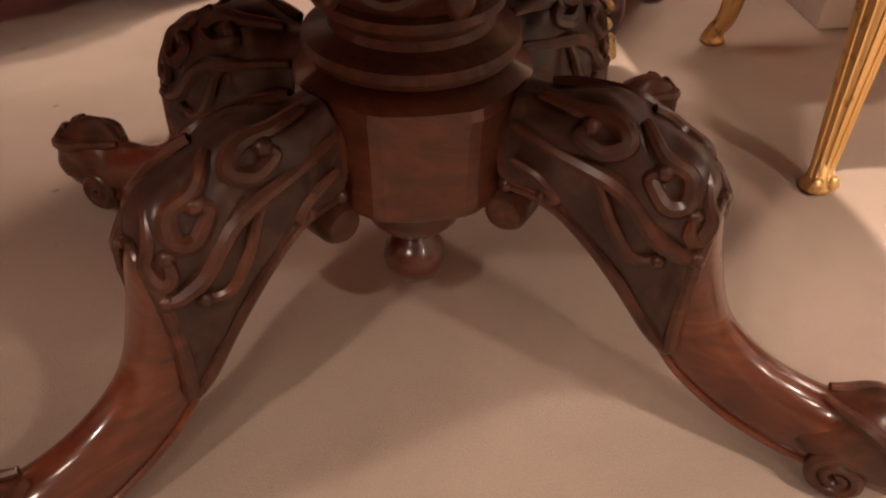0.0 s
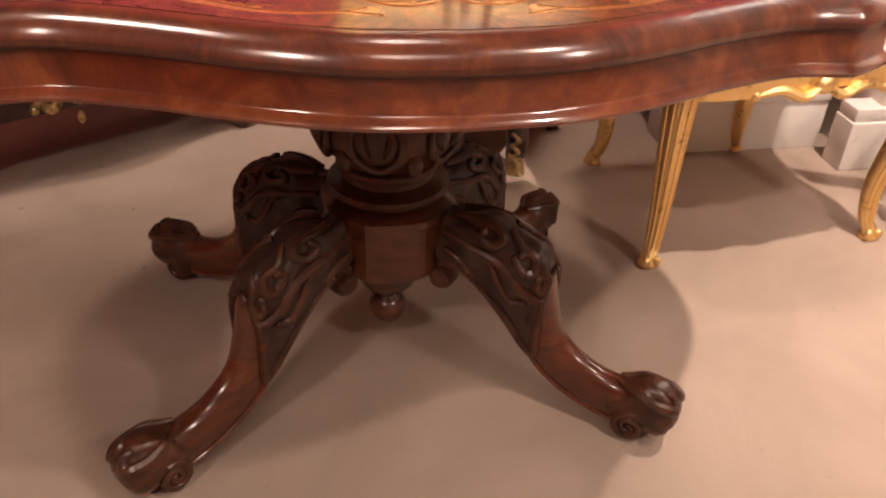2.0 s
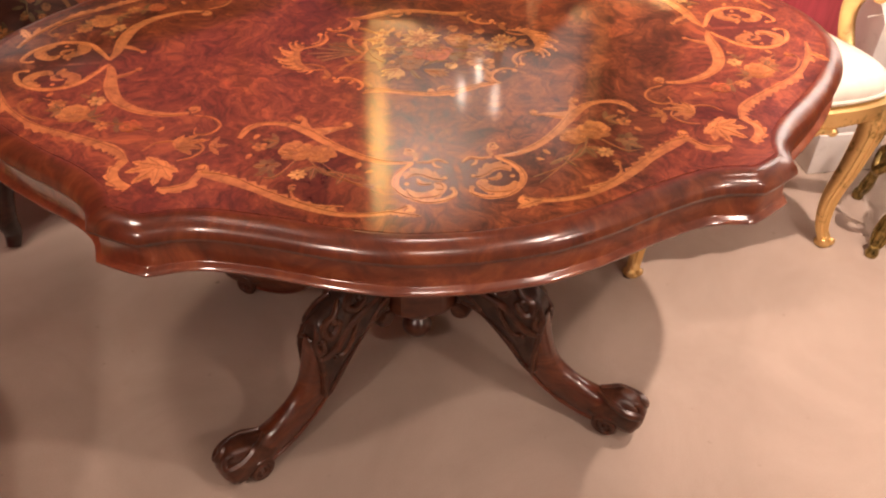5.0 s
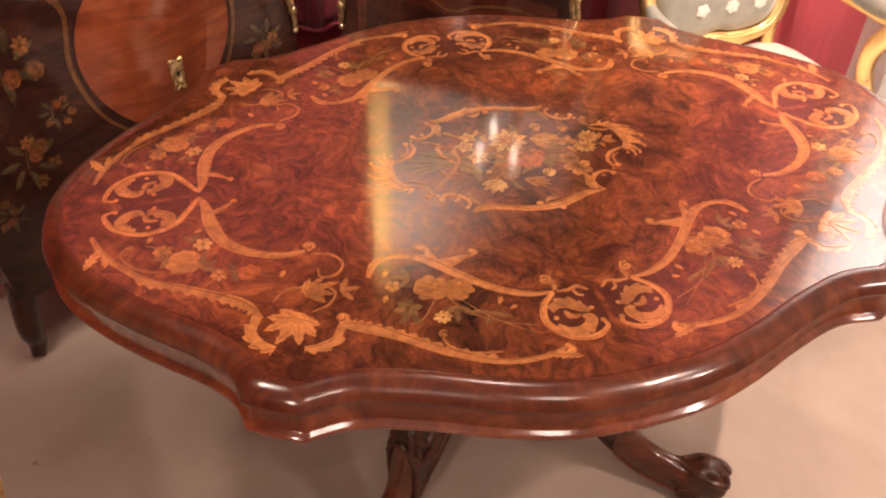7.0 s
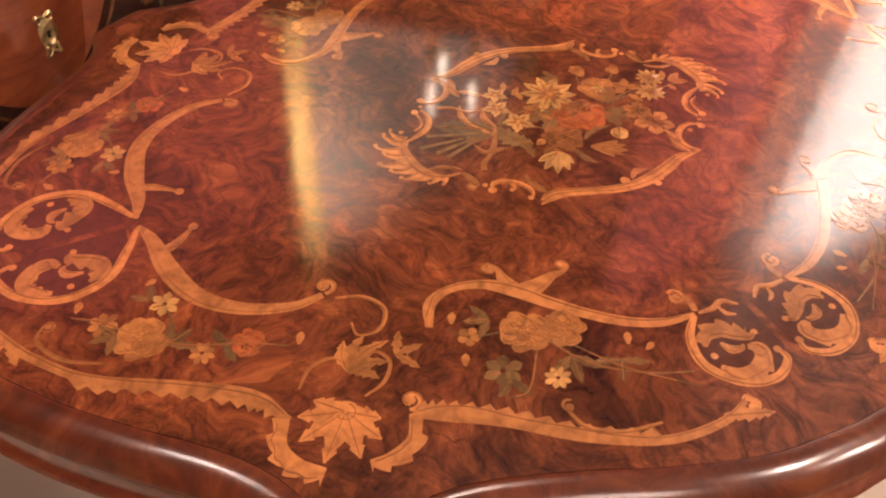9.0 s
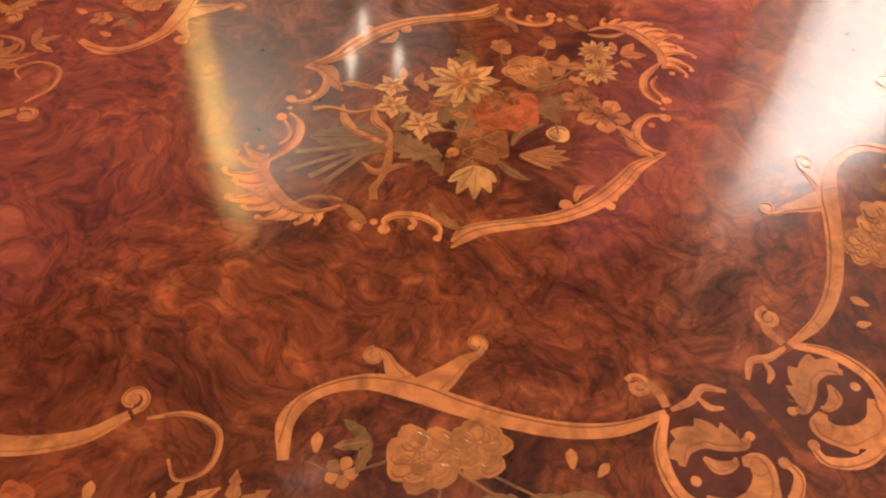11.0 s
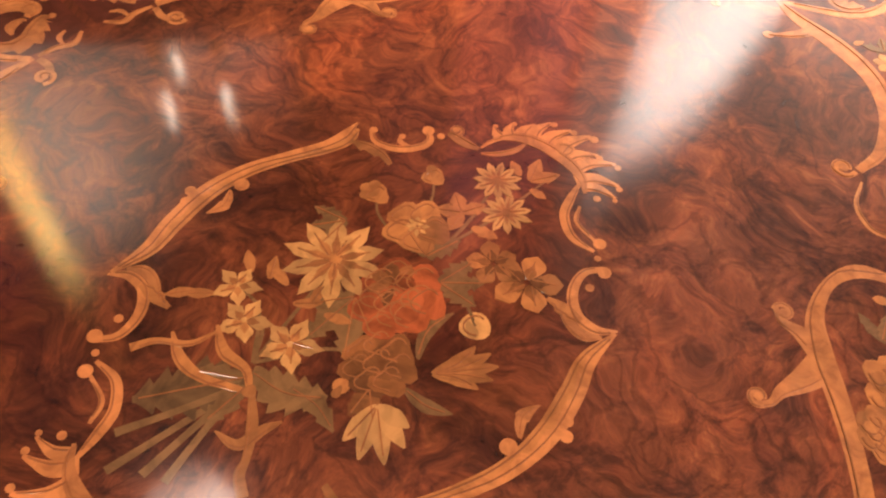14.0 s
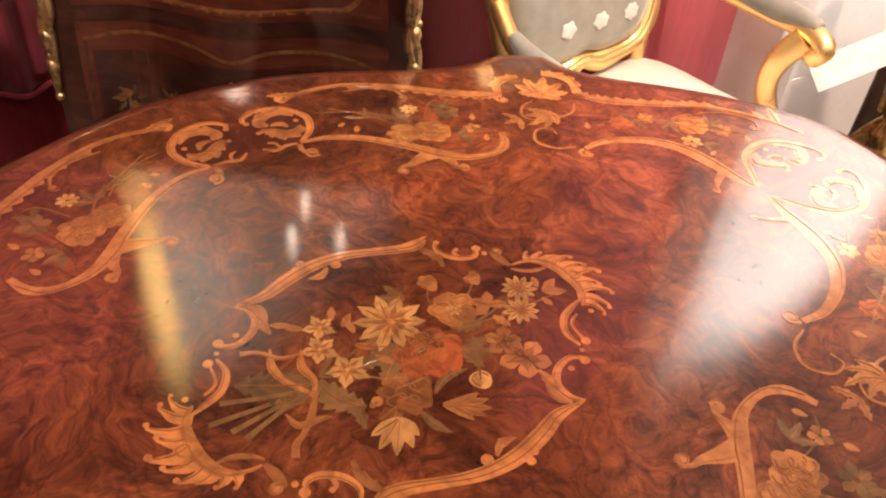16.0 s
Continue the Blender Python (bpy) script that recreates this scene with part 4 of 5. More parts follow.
    put("cartouche_curl", [disc(-0.1478, 0.0745, 0.0050, 14), disc(-0.1643, 0.0560, 0.0048, 14), disc(-0.1535, 0.0635, 0.0026, 10), disc(-0.1302, 0.0763, 0.0032, 10), disc(-0.1949, 0.027, 0.0030, 10)], MAPLE, 3)
    put("cartouche_leaf", [stroke([(-0.1030, 0.0630, 0.0008), (-0.1045, 0.077, 0.0046), (-0.1060, 0.090, 0.0020)], 16, 3, 0.002, -1)], HONEY, 3)
    tagged(inlay("engraving", turned(lines, k), INK, top, 13, step=0.000004), "scorched shading lines on the inlay", "", "", "stuff")

LINES = []


def B(name, loops, mat, layer=2):
    if "stem" not in name:
        LINES.extend(engraving(loops))
    if name in ("bouquet_leaf", "bouquet_stem"):
        for i, loop in enumerate(loops):
            inlay(name, [loop], mat, top, layer + i * 0.5)
        return None
    return inlay(name, loops, mat, top, layer)


def scorched(x, y, r, n, turn):
    """Sand-scorched inner halves of a flower's petals."""
    return [petal(x, y, turn + 360 * k / n, r * 0.10, r * 0.52, r * 2 * math.pi / n * 0.30, 0.5) for k in range(n)]


B("bouquet_stem", [stroke([(-0.100, -0.014, 0.0026), (0.5 * (x - 0.104), 0.5 * (y - 0.018) + 0.002, 0.0022), (x, y, 0.0028)], 14) for x, y in ((-0.1874, -0.0083), (-0.1736, -0.0236), (-0.1666, -0.0357), (-0.1716, 0.0088))], OLIVE, 1)
B("bouquet_stem", [stroke([(-0.085, -0.005, 0.0014), (x * 0.5 - 0.03, y * 0.5, 0.0012), (x, y, 0.0009)], 14) for x, y in ((0.0024, 0.0243), (-0.0589, 0.049), (-0.0712, 0.0237), (-0.0263, -0.0567))], OLIVE, 1)
B("bouquet_stem", [stroke([(0.052, -0.018, 0.0014), (0.098, -0.010, 0.0013), (0.1388, 0.0039, 0.0010)], 14), stroke([(0.056, -0.014, 0.0012), (0.110, -0.020, 0.0011), (0.1712, -0.0197, 0.0008)], 14), stroke([(0.062, 0.010, 0.0010), (0.090, 0.022, 0.0010), (0.1055, 0.0369, 0.0008)], 12), stroke([(0.048, 0.022, 0.0010), (0.052, 0.038, 0.0010), (0.0624, 0.0505, 0.0008)], 10), stroke([(0.050, -0.040, 0.0012), (0.046, -0.060, 0.0012), (0.0385, -0.0765, 0.0010)], 10)], OLIVE, 1)
B("bouquet_leaf", [leaf(-0.0915, -0.0120, 152, 0.070, 0.046, 6, 0.52), leaf(-0.096, -0.010, 128, 0.030, 0.018, 3, 0.45), leaf(-0.098, -0.016, 186, 0.032, 0.018, 3, 0.45)], OLIVE)
B("bouquet_leaf", [leaf(-0.0890, -0.0100, -62, 0.050, 0.034, 5, 0.45, -0.12), leaf(-0.078, -0.034, -88, 0.040, 0.016, 3, 0.4, 0.1)], OLIVE)
B("bouquet_leaf", [leaf(-0.006, -0.008, a, ln, 0.024, 4, 0.52) for a, ln in ((150, 0.030), (186, 0.044), (222, 0.046), (250, 0.032))], OLIVE)
B("bouquet_leaf", [leaf(0.052, -0.014, a, 0.028, 0.017, 4, 0.5) for a in (-10, 35, 78)] + [leaf(0.044, -0.036, a, 0.030, 0.018, 4, 0.5) for a in (-80, -42, -5)], OLIVE)
B("bouquet_leaf", [leaf(0.030, 0.046, a, 0.026, 0.014, 4, 0.5) for a in (110, 150, 190)], OLIVE)
B("bouquet_leaf", [leaf(0.098, -0.001, a, 0.019, 0.013, 2, 0.25) for a in (60, 130, 200, -20)] + [leaf(0.094, -0.016, -70, 0.020, 0.012, 3, 0.4)], HONEY)
B("bouquet_leaf", [leaf(0.158, -0.012, a, 0.024, 0.012, 2, 0.25) for a in (-25, 25)] + [leaf(0.156, -0.004, 70, 0.016, 0.009, 2, 0.2), leaf(0.152, -0.018, -80, 0.014, 0.008, 2, 0.2)], HONEY)
B("bouquet_leaf", [leaf(x, y, a, 0.019, 0.0085, 2, 0.15) for x, y, a in ((-0.046, 0.052, 62), (-0.040, 0.040, 40), (-0.034, 0.028, 85), (-0.040, 0.014, -40), (-0.032, 0.006, 20), (-0.074, 0.054, 140), (-0.082, 0.064, 150), (-0.030, -0.006, -60))], HONEY)
B("bouquet_leaf", [leaf(-0.042, -0.066, a, 0.022, 0.013, 3, 0.35) for a in (195, 235)], TAN)
B("bouquet_leaf", [leaf(-0.006, -0.070, 14, 0.042, 0.010, 2, 0.15, 0.15), leaf(-0.026, -0.080, -72, 0.034, 0.010, 2, 0.15, -0.1)], OLIVE)
B("bouquet_daisy", flower(0.0024, 0.0243, 0.033, 10, 0.20, 10) + flower(0.0035, 0.0243, 0.020, 7, 0.2, 25), CREAM, 3)
B("bouquet_shading", scorched(0.0024, 0.0243, 0.033, 10, 10) + [disc(0.0035, 0.0243, 0.0045)], HONEY, 8)
B("bouquet_rose", peony(0.0187, -0.0271, 0.032, 11) + [disc(-0.006, -0.020, 0.012, 14, 0.1), disc(-0.008, -0.036, 0.011, 14, 0.1)], ROSE, 4)
B("bouquet_rose_heart", [petal(0.020, -0.020, a, 0.003, 0.019, 0.010, 0.1) for a in (20, 62, 104, 146, 188)], TAN, 9)
B("bouquet_pansy", flower(0.0893, -0.0745, 0.023, 5, 0.12, 25) + flower(0.083, -0.0484, 0.018, 5, 0.12, 55), HONEY, 3)
B("bouquet_shading", scorched(0.0893, -0.0745, 0.023, 5, 25) + scorched(0.083, -0.0484, 0.018, 5, 55), TAN, 7)
B("bouquet_poppy", [disc(0.0649 + 0.012 * math.cos(radians(a)), 0.0099 + 0.012 * math.sin(radians(a)), 0.0125, 14, 0.14) for a in (20, 90, 160, 230, 300)], HONEY, 3)
B("bouquet_shading", flower(0.0649, 0.0099, 0.008, 8, 0.2), CREAM, 7)
B("bouquet_carnation", [disc(-0.0263 + 0.0135 * math.cos(radians(a)), -0.0567 + 0.0135 * math.sin(radians(a)), 0.0115, 14, 0.2) for a in range(0, 360, 51)] + [disc(-0.0263, -0.0567, 0.012, 14, 0.2)], TAN, 3)
for x, y, r in ((0.1388, 0.0039, 0.0175), (0.122, -0.0222, 0.0172)):
    B("bouquet_daisy", flower(x, y, r, 11, 0.14), CREAM, 3)
    B("bouquet_shading", scorched(x, y, r, 11, 0) + [disc(x, y, 0.0035)], HONEY, 6)
for x, y, r in ((-0.0589, 0.049, 0.013), (-0.0712, 0.0237, 0.0145), (-0.0601, -0.0095, 0.0165)):
    B("bouquet_star", flower(x, y, r, 5, 0.4, 20) + [disc(x, y, 0.0025)], CREAM, 3)
    B("bouquet_shading", scorched(x, y, r, 5, 20), HONEY, 5)
B("bouquet_tulip", [leaf(-0.006, -0.084, a, ln, 0.012, 2, 0.12, b) for a, ln, b in ((-62, 0.030, 0.1), (-48, 0.038, 0.05), (-34, 0.042, 0.0), (-20, 0.040, -0.05), (-6, 0.034, -0.1))], HONEY, 3)
B("bouquet_lily", [leaf(-0.046, -0.078, a, ln, 0.012, 2, 0.12) for a, ln in ((188, 0.030), (212, 0.036), (236, 0.038), (260, 0.032), (282, 0.024))], CREAM, 3)
B("bouquet_bud", [disc(0.0385, -0.0765, 0.0105, 14, 0.06), petal(0.037, -0.070, 250, 0, 0.014, 0.008), petal(0.041, -0.073, 285, 0, 0.012, 0.007)], CREAM, 3)
B("bouquet_bud", [disc(0.1055, 0.0369, 0.0085, 12, 0.15), petal(0.1055, 0.0369, 60, 0, 0.012, 0.008)], HONEY, 3)
B("bouquet_bell", [disc(0.0624, 0.0505, 0.009, 12, 0.2), petal(0.0624, 0.0505, 100, 0, 0.015, 0.010), petal(0.0624, 0.0505, 60, 0, 0.014, 0.009), petal(0.0624, 0.0505, 140, 0, 0.013, 0.008)], HONEY, 3)
B("bouquet_bud", [disc(-0.054, -0.0533, 0.0055), petal(-0.054, -0.0533, 200, 0, 0.009, 0.006)], HONEY, 3)
B("bouquet_ribbon", [stroke([(-0.110, 0.046, 0.001), (-0.117, 0.026, 0.0042), (-0.114, 0.006, 0.0032), (-0.101, -0.016, 0.002)], 18), stroke([(-0.086, 0.032, 0.001), (-0.094, 0.013, 0.0042), (-0.091, -0.006, 0.003), (-0.098, -0.020, 0.002)], 18),
                     stroke([(-0.128, -0.028, 0.0008), (-0.123, -0.044, 0.0036), (-0.106, -0.046, 0.0032), (-0.095, -0.049, 0.0008)], 18), stroke([(-0.099, -0.024, 0.0022), (-0.110, -0.040, 0.0036), (-0.124, -0.054, 0.0025), (-0.133, -0.060, 0.0034), (-0.139, -0.072, 0.0036)], 22),
                     stroke([(-0.136, 0.053, 0.003), (-0.121, 0.047, 0.0022), (-0.107, 0.032, 0.0022), (-0.090, 0.028, 0.001)], 18), disc(-0.098, -0.020, 0.0045, 12, 0.1)], HONEY, 5)
tagged(inlay("engraving", LINES, INK, top, 14, step=0.000004), "scorched shading lines on the inlay", "", "", "stuff")


# ---- furniture round the table ----
def bombe(w, h, depth, bulge_x, bulge_y, n=22, nz=26):
    """Front and side skin of a swelling chest; returns (ring builder, front point function)."""
    def swell(v):
        return math.sin(math.pi * min(1.0, v * 1.05 + 0.05)) * (1.0 if v > 0.35 else 0.75 + 0.7 * v)

    def front(u, v, off=0.0):
        """u -1..1 across the front, v 0..1 up; y is negative towards the viewer."""
        s = swell(v)
        x = u * (w / 2 + bulge_x * s)
        y = -(bulge_y * s * (1 - 0.55 * u * u) + 0.018 * math.cos(u * math.pi * 2.0) * s) - off
        return Vector((x, y, v * h))

    def loops():
        out = []
        for i in range(nz + 1):
            v = i / nz
            ring = [front(-1 + 2 * k / n, v) for k in range(n + 1)]
            b = swell(v) * bulge_x
            ring += [Vector((w / 2 + b * 0.6, depth * 0.6, v * h)), Vector((w / 2, depth, v * h)), Vector((-w / 2, depth, v * h)), Vector((-w / 2 - b * 0.6, depth * 0.6, v * h))]
            out.append(ring)
        return out
    return loops, front


def scroll_mount(bm, pts, r, seg=8):
    p = spline(pts, 30)
    tube(bm, p, [r * (0.5 + 0.7 * math.sin(math.pi * (i + 3) / 36)) for i in range(30)], seg)
    ball(bm, p[-1], r * 1.3, seg=8)
    ball(bm, p[0], r * 1.1, seg=8)


def chest(name, m, w, h, depth, z0, ground, label, bx=0.03, by=0.05, shod=True):
    t = thing(name, m, label, "commode")
    loops, front = bombe(w, h, depth, bx, by)
    body = part("body", rings(bmesh.new(), [[q + Vector((0, 0, z0)) for q in l] for l in loops()]), ground, t, "", 50)
    place = lambda x, y, off: front(x, y, off) + Vector((0, 0, z0))
    bm = bmesh.new()
    ov = 0.03
    box(bm, -w / 2 - ov, w / 2 + ov, -0.05, depth, z0 + h, z0 + h + 0.030, 0.008)
    part("slab", bm, DARKOAK, t, "dark moulded top board")
    for sx in (-1, 1):
        for y, lab in ((0.0, "front"), (depth - 0.03, "rear")):
            bm = bmesh.new()
            pts = spline([(sx * (w / 2 - 0.02), y + 0.03, z0 + 0.03), (sx * (w / 2 + 0.005), y + 0.005, z0 * 0.55), (sx * (w / 2 + 0.0), y + 0.010, z0 * 0.22), (sx * (w / 2 + 0.012), y - 0.002, 0.004)], 16)
            tube(bm, pts, [0.034 - 0.0012 * i for i in range(16)], 10)
            foot = part("foot", bm, ground, t)
            if lab == "front" and shod:
                bm = bmesh.new()
                tube(bm, [(sx * (w / 2 + 0.010), y - 0.004, 0.0), (sx * (w / 2 + 0.006), y - 0.002, 0.03), (sx * (w / 2 + 0.002), y, 0.06), (sx * (w / 2 + 0.006), y - 0.004, 0.10)], [0.024, 0.021, 0.019, 0.008], 10)
                for k in range(3):
                    scroll_mount(bm, [(sx * (w / 2 + 0.006), y - 0.022, 0.02 + 0.03 * k), (sx * (w / 2 + 0.018), y - 0.022, 0.035 + 0.03 * k), (sx * (w / 2 + 0.004), y - 0.024, 0.05 + 0.03 * k)], 0.005)
                part("sabot", bm, ORMOLU, foot, "pierced gilt-bronze foot mount")
    # corner mounts
    for sx in (-1, 1):
        bm = bmesh.new()
        P = lambda du, v: front(sx * (0.985 + du), v, 0.008) + Vector((0, 0, z0))
        scroll_mount(bm, [P(0.0, 0.98), P(-0.05, 0.92), P(0.0, 0.86), P(0.03, 0.90)], 0.009)
        scroll_mount(bm, [P(0.01, 0.90), P(-0.045, 0.80), P(0.01, 0.70), P(-0.03, 0.63), P(0.0, 0.58)], 0.008)
        scroll_mount(bm, [P(-0.04, 0.84), P(0.03, 0.76), P(-0.03, 0.68), P(0.02, 0.60), P(0.0, 0.54)], 0.006)
        scroll_mount(bm, [P(0.02, 0.66), P(-0.02, 0.58), P(0.0, 0.50), P(0.0, 0.46)], 0.006)
        for v in (0.93, 0.78, 0.64, 0.52):
            ball(bm, P(0, v), 0.011, 1, 1, 1.5, 8)
        part("corner_mount", bm, ORMOLU, t, "pierced gilt-bronze corner mount")
    # apron mount
    bm = bmesh.new()
    A = lambda u, v: front(u, v, 0.007) + Vector((0, 0, z0))
    for s in (-1, 1):
        scroll_mount(bm, [A(0, 0.02), A(s * 0.08, 0.05), A(s * 0.15, 0.01), A(s * 0.21, 0.04), A(s * 0.24, 0.02)], 0.009)
        scroll_mount(bm, [A(s * 0.02, 0.06), A(s * 0.07, 0.09), A(s * 0.11, 0.06)], 0.006)
    ball(bm, A(0, 0.04), 0.02, 1.2, 0.6, 1.3, 10)
    ball(bm, A(0, -0.03), 0.009, 1, 0.7, 1.8, 8)
    part("apron_mount", bm, ORMOLU, t, "gilt-bronze shell mount under the front")
    return t, place


def surface_inlay(place, su, sv):
    """Lays flat patterns on a chest's front; su, sv are metres for one unit of u and v."""
    return lambda x, y, h: place(x / su, y / sv, h * 2.0 + 0.0014)


def patch(name, size, off, mat, parent, place, label=""):
    """A thin sheet of veneer that follows a swelling front."""
    bm = bmesh.new()
    x0, x1, y0, y1 = size
    grid = [[bm.verts.new(place(x0 + (x1 - x0) * i / 22, y0 + (y1 - y0) * j / 8, off / 2)) for i in range(23)] for j in range(9)]
    for r, s in zip(grid, grid[1:]):
        for i in range(22):
            bm.faces.new((r[i], r[i + 1], s[i + 1], s[i]))
    return part(name, bm, mat, parent, label, 60)


def posy(rnd, x, y, size):
    """A bunch of flowers and leaves as (loops, material) pairs."""
    out = [([stroke([(x, y - size, 0.0016), (x + rnd.uniform(-0.2, 0.2) * size, y - 0.3 * size, 0.0016), (x, y + 0.6 * size, 0.001)], 12)], MOSS)]
    for k in range(5):
        a = rnd.uniform(0, 360)
        r = size * rnd.uniform(0.25, 0.85)
        px, py = x + r * math.cos(radians(a)), y + r * math.sin(radians(a))
        if k < 2:
            out.append((peony(px, py, size * 0.26, rnd.randint(0, 99)), BRICK if k else UMBER))
        else:
            out.append((flower(px, py, size * 0.22, rnd.choice((5, 6, 8)), 0.15, a), TAN if k == 3 else UMBER))
    out.append(([leaf(x + size * 0.3 * math.cos(radians(a)), y + size * 0.3 * math.sin(radians(a)), a + 20, size * 0.6, size * 0.24, 3, 0.4) for a in range(10, 360, 50)], MOSS))
    return out


# the swelling chest with the plain round door panel
dirA = 32.0
tA, placeA = chest("bombe_commode", pose(-0.625, 0.700, 0, 0, 0, dirA), 0.79, 0.86, 0.28, 0.17, ROSEWOOD, "swelling dark commode with floral marquetry and a plain mahogany door panel", 0.03, 0.045, False)
SU, SV = 0.425, 0.86
mapA = surface_inlay(placeA, SU, SV)
bm = bmesh.new()
rings(bm, [[mapA(x, y, 0.0011) for x, y in disc(0.06, 0.50, 0.190 * k, 44, 0.02)] for k in (1.0, 0.97, 0.8, 0.6, 0.4, 0.2, 0.02)])
part("door_panel", bm, MAHOG, tA, "plain reddish mahogany panel", 60)
for s in (-1, 1):
    inlay("inlay_scroll", [stroke([(0.06 + s * 0.09, 0.300, 0.003), (0.06 + s * 0.17, 0.38, 0.004), (0.06 + s * 0.205, 0.50, 0.005), (0.06 + s * 0.190, 0.61, 0.005), (0.06 + s * 0.212, 0.67, 0.010), (0.06 + s * 0.190, 0.73, 0.005)], 44, 5, 0.014, s, 0.72, 1.0)], UMBER, tA, 3, mapA)
    inlay("inlay_palmette", [leaf(0.06 + s * 0.192, 0.67, 90 + a, 0.085, 0.024, 3, 0.4) for a in (-50, -25, 0, 25, 50)], UMBER, tA, 4, mapA)
rnd = random.Random(4)
for x, y, sz in ((-0.28, 0.34, 0.075), (-0.27, 0.55, 0.085), (-0.26, 0.74, 0.07), (0.33, 0.40, 0.06), (0.335, 0.62, 0.06), (-0.25, 0.18, 0.05), (0.28, 0.20, 0.05), (0.06, 0.76, 0.06), (-0.35, 0.45, 0.05), (-0.34, 0.65, 0.05), (0.31, 0.76, 0.05), (-0.20, 0.42, 0.04), (-0.18, 0.24, 0.045), (0.02, 0.22, 0.045), (0.15, 0.24, 0.045), (-0.06, 0.17, 0.035), (-0.36, 0.24, 0.045)):
    for loops, mat in posy(rnd, x, y, sz):
        inlay("inlay_flower", loops, mat, tA, 2, mapA)
bm = bmesh.new()
lathe(bm, [(0.0, -0.002), (0.020, -0.002), (0.021, 0.003), (0.013, 0.006), (0.011, 0.004), (0.0, 0.004)], 20)
for v in bm.verts:
    v.co = Vector((v.co.x * 0.85, v.co.y * 1.35, v.co.z))
for s in (-1, 1):
    scroll_mount(bm, [(0, 0.030, 0.003), (s * 0.014, 0.034, 0.003), (s * 0.012, 0.022, 0.003)], 0.003)
    scroll_mount(bm, [(0, -0.030, 0.003), (s * 0.012, -0.036, 0.003), (s * 0.010, -0.022, 0.003)], 0.003)
lockp = part("escutcheon", bm, ORMOLU, tA, "small gilt-bronze keyhole plate")
lockp.matrix_local = Matrix.Translation(placeA(0.17, 0.485, 0.004)) @ Matrix.Rotation(radians(90), 4, "X")
bm = bmesh.new()
box(bm, -0.003, 0.003, -0.006, 0.006, 0.0042, 0.0052, 0.0005)
part("keyhole", bm, IRON, lockp)

# the chest of drawers in the corner
dirB = -35.0
tB, placeB = chest("marquetry_chest_of_drawers", pose(0.138, 0.765, 0, 0, 0, dirB), 0.56, 0.90, 0.30, 0.14, ROSEWOOD, "dark chest of drawers with floral marquetry and gilt-bronze mounts", 0.02, 0.03)
mapB = surface_inlay(placeB, 0.29, 0.90)
rnd = random.Random(9)
for j, (v0, v1) in enumerate(((0.06, 0.25), (0.285, 0.545), (0.572, 0.86))):
    patch("drawer_front", (-0.245, 0.245, v0, v1), 0.0002, PLUM, tB, mapB, "veneered drawer front")
    wv = [(-0.235, v1 - 0.030, 0.003), (-0.16, v1 - 0.018, 0.003), (-0.06, v1 - 0.024, 0.003), (0.0, v1 - 0.040, 0.003), (0.06, v1 - 0.024, 0.003), (0.16, v1 - 0.030, 0.003), (0.235, v1 - 0.045, 0.003)]
    inlay("inlay_band", [stroke(wv, 40)], UMBER, tB, 2, mapB)
    inlay("inlay_band", [stroke([(-0.232, v0 + 0.02, 0.0025), (-0.236, (v0 + v1) / 2, 0.0025), (-0.232, v1 - 0.032, 0.0025)], 20), stroke([(0.232, v0 + 0.02, 0.0025), (0.236, (v0 + v1) / 2, 0.0025), (0.232, v1 - 0.045, 0.0025)], 20), stroke([(-0.232, v0 + 0.02, 0.0025), (0, v0 + 0.012, 0.0025), (0.232, v0 + 0.02, 0.0025)], 30)], SMOKE, tB, 2, mapB)
    if j != 2:
        patch("inlay_ground", (-0.225, 0.225, v0 + 0.025, v1 - 0.050), 0.0005, ROSEWOOD, tB, mapB)
        for x in (-0.18, -0.11, -0.05, 0.06, 0.12, 0.18):
            for loops, mat in posy(rnd, x, (v0 + v1) / 2 - 0.01 + rnd.uniform(-0.02, 0.02), 0.034):
                inlay("inlay_flower", loops, mat, tB, 6, mapB)
    bm = bmesh.new()
    C = lambda u, v: placeB(u / 0.29, v / 0.90, 0.010)
    vm = ((v0 + v1) / 2 + 0.01) if j != 2 else 0.69
    for s in (-1, 1):
        scroll_mount(bm, [C(0, vm + 0.045), C(s * 0.020, vm + 0.03), C(s * 0.008, vm + 0.01), C(s * 0.030, vm - 0.01), C(s * 0.05, vm - 0.005)], 0.005)
        scroll_mount(bm, [C(s * 0.05, vm - 0.008), C(s * 0.03, vm - 0.030), C(0, vm - 0.034)], 0.004)
    ball(bm, C(0, vm + 0.02), 0.013, 1, 0.7, 1.3, 8)
    part("drawer_handle", bm, ORMOLU, tB, "pierced gilt-bronze drawer handle")
for w, v, r in ((0.222, 0.588, 0.0042), (0.176, 0.628, 0.0036)):
    inlay("inlay_oval", [stroke([(-w, 0.80, r), (-w * 0.985, 0.80 - (0.80 - v) * 0.55, r), (-w * 0.86, v + 0.022, r), (-w * 0.6, v + 0.004, r), (0.0, v, r), (w * 0.6, v + 0.002, r), (w * 0.86, v + 0.018, r), (w * 0.985, 0.80 - (0.80 - v) * 0.55, r), (w, 0.80, r)], 60)], UMBER, tB, 3, mapB)


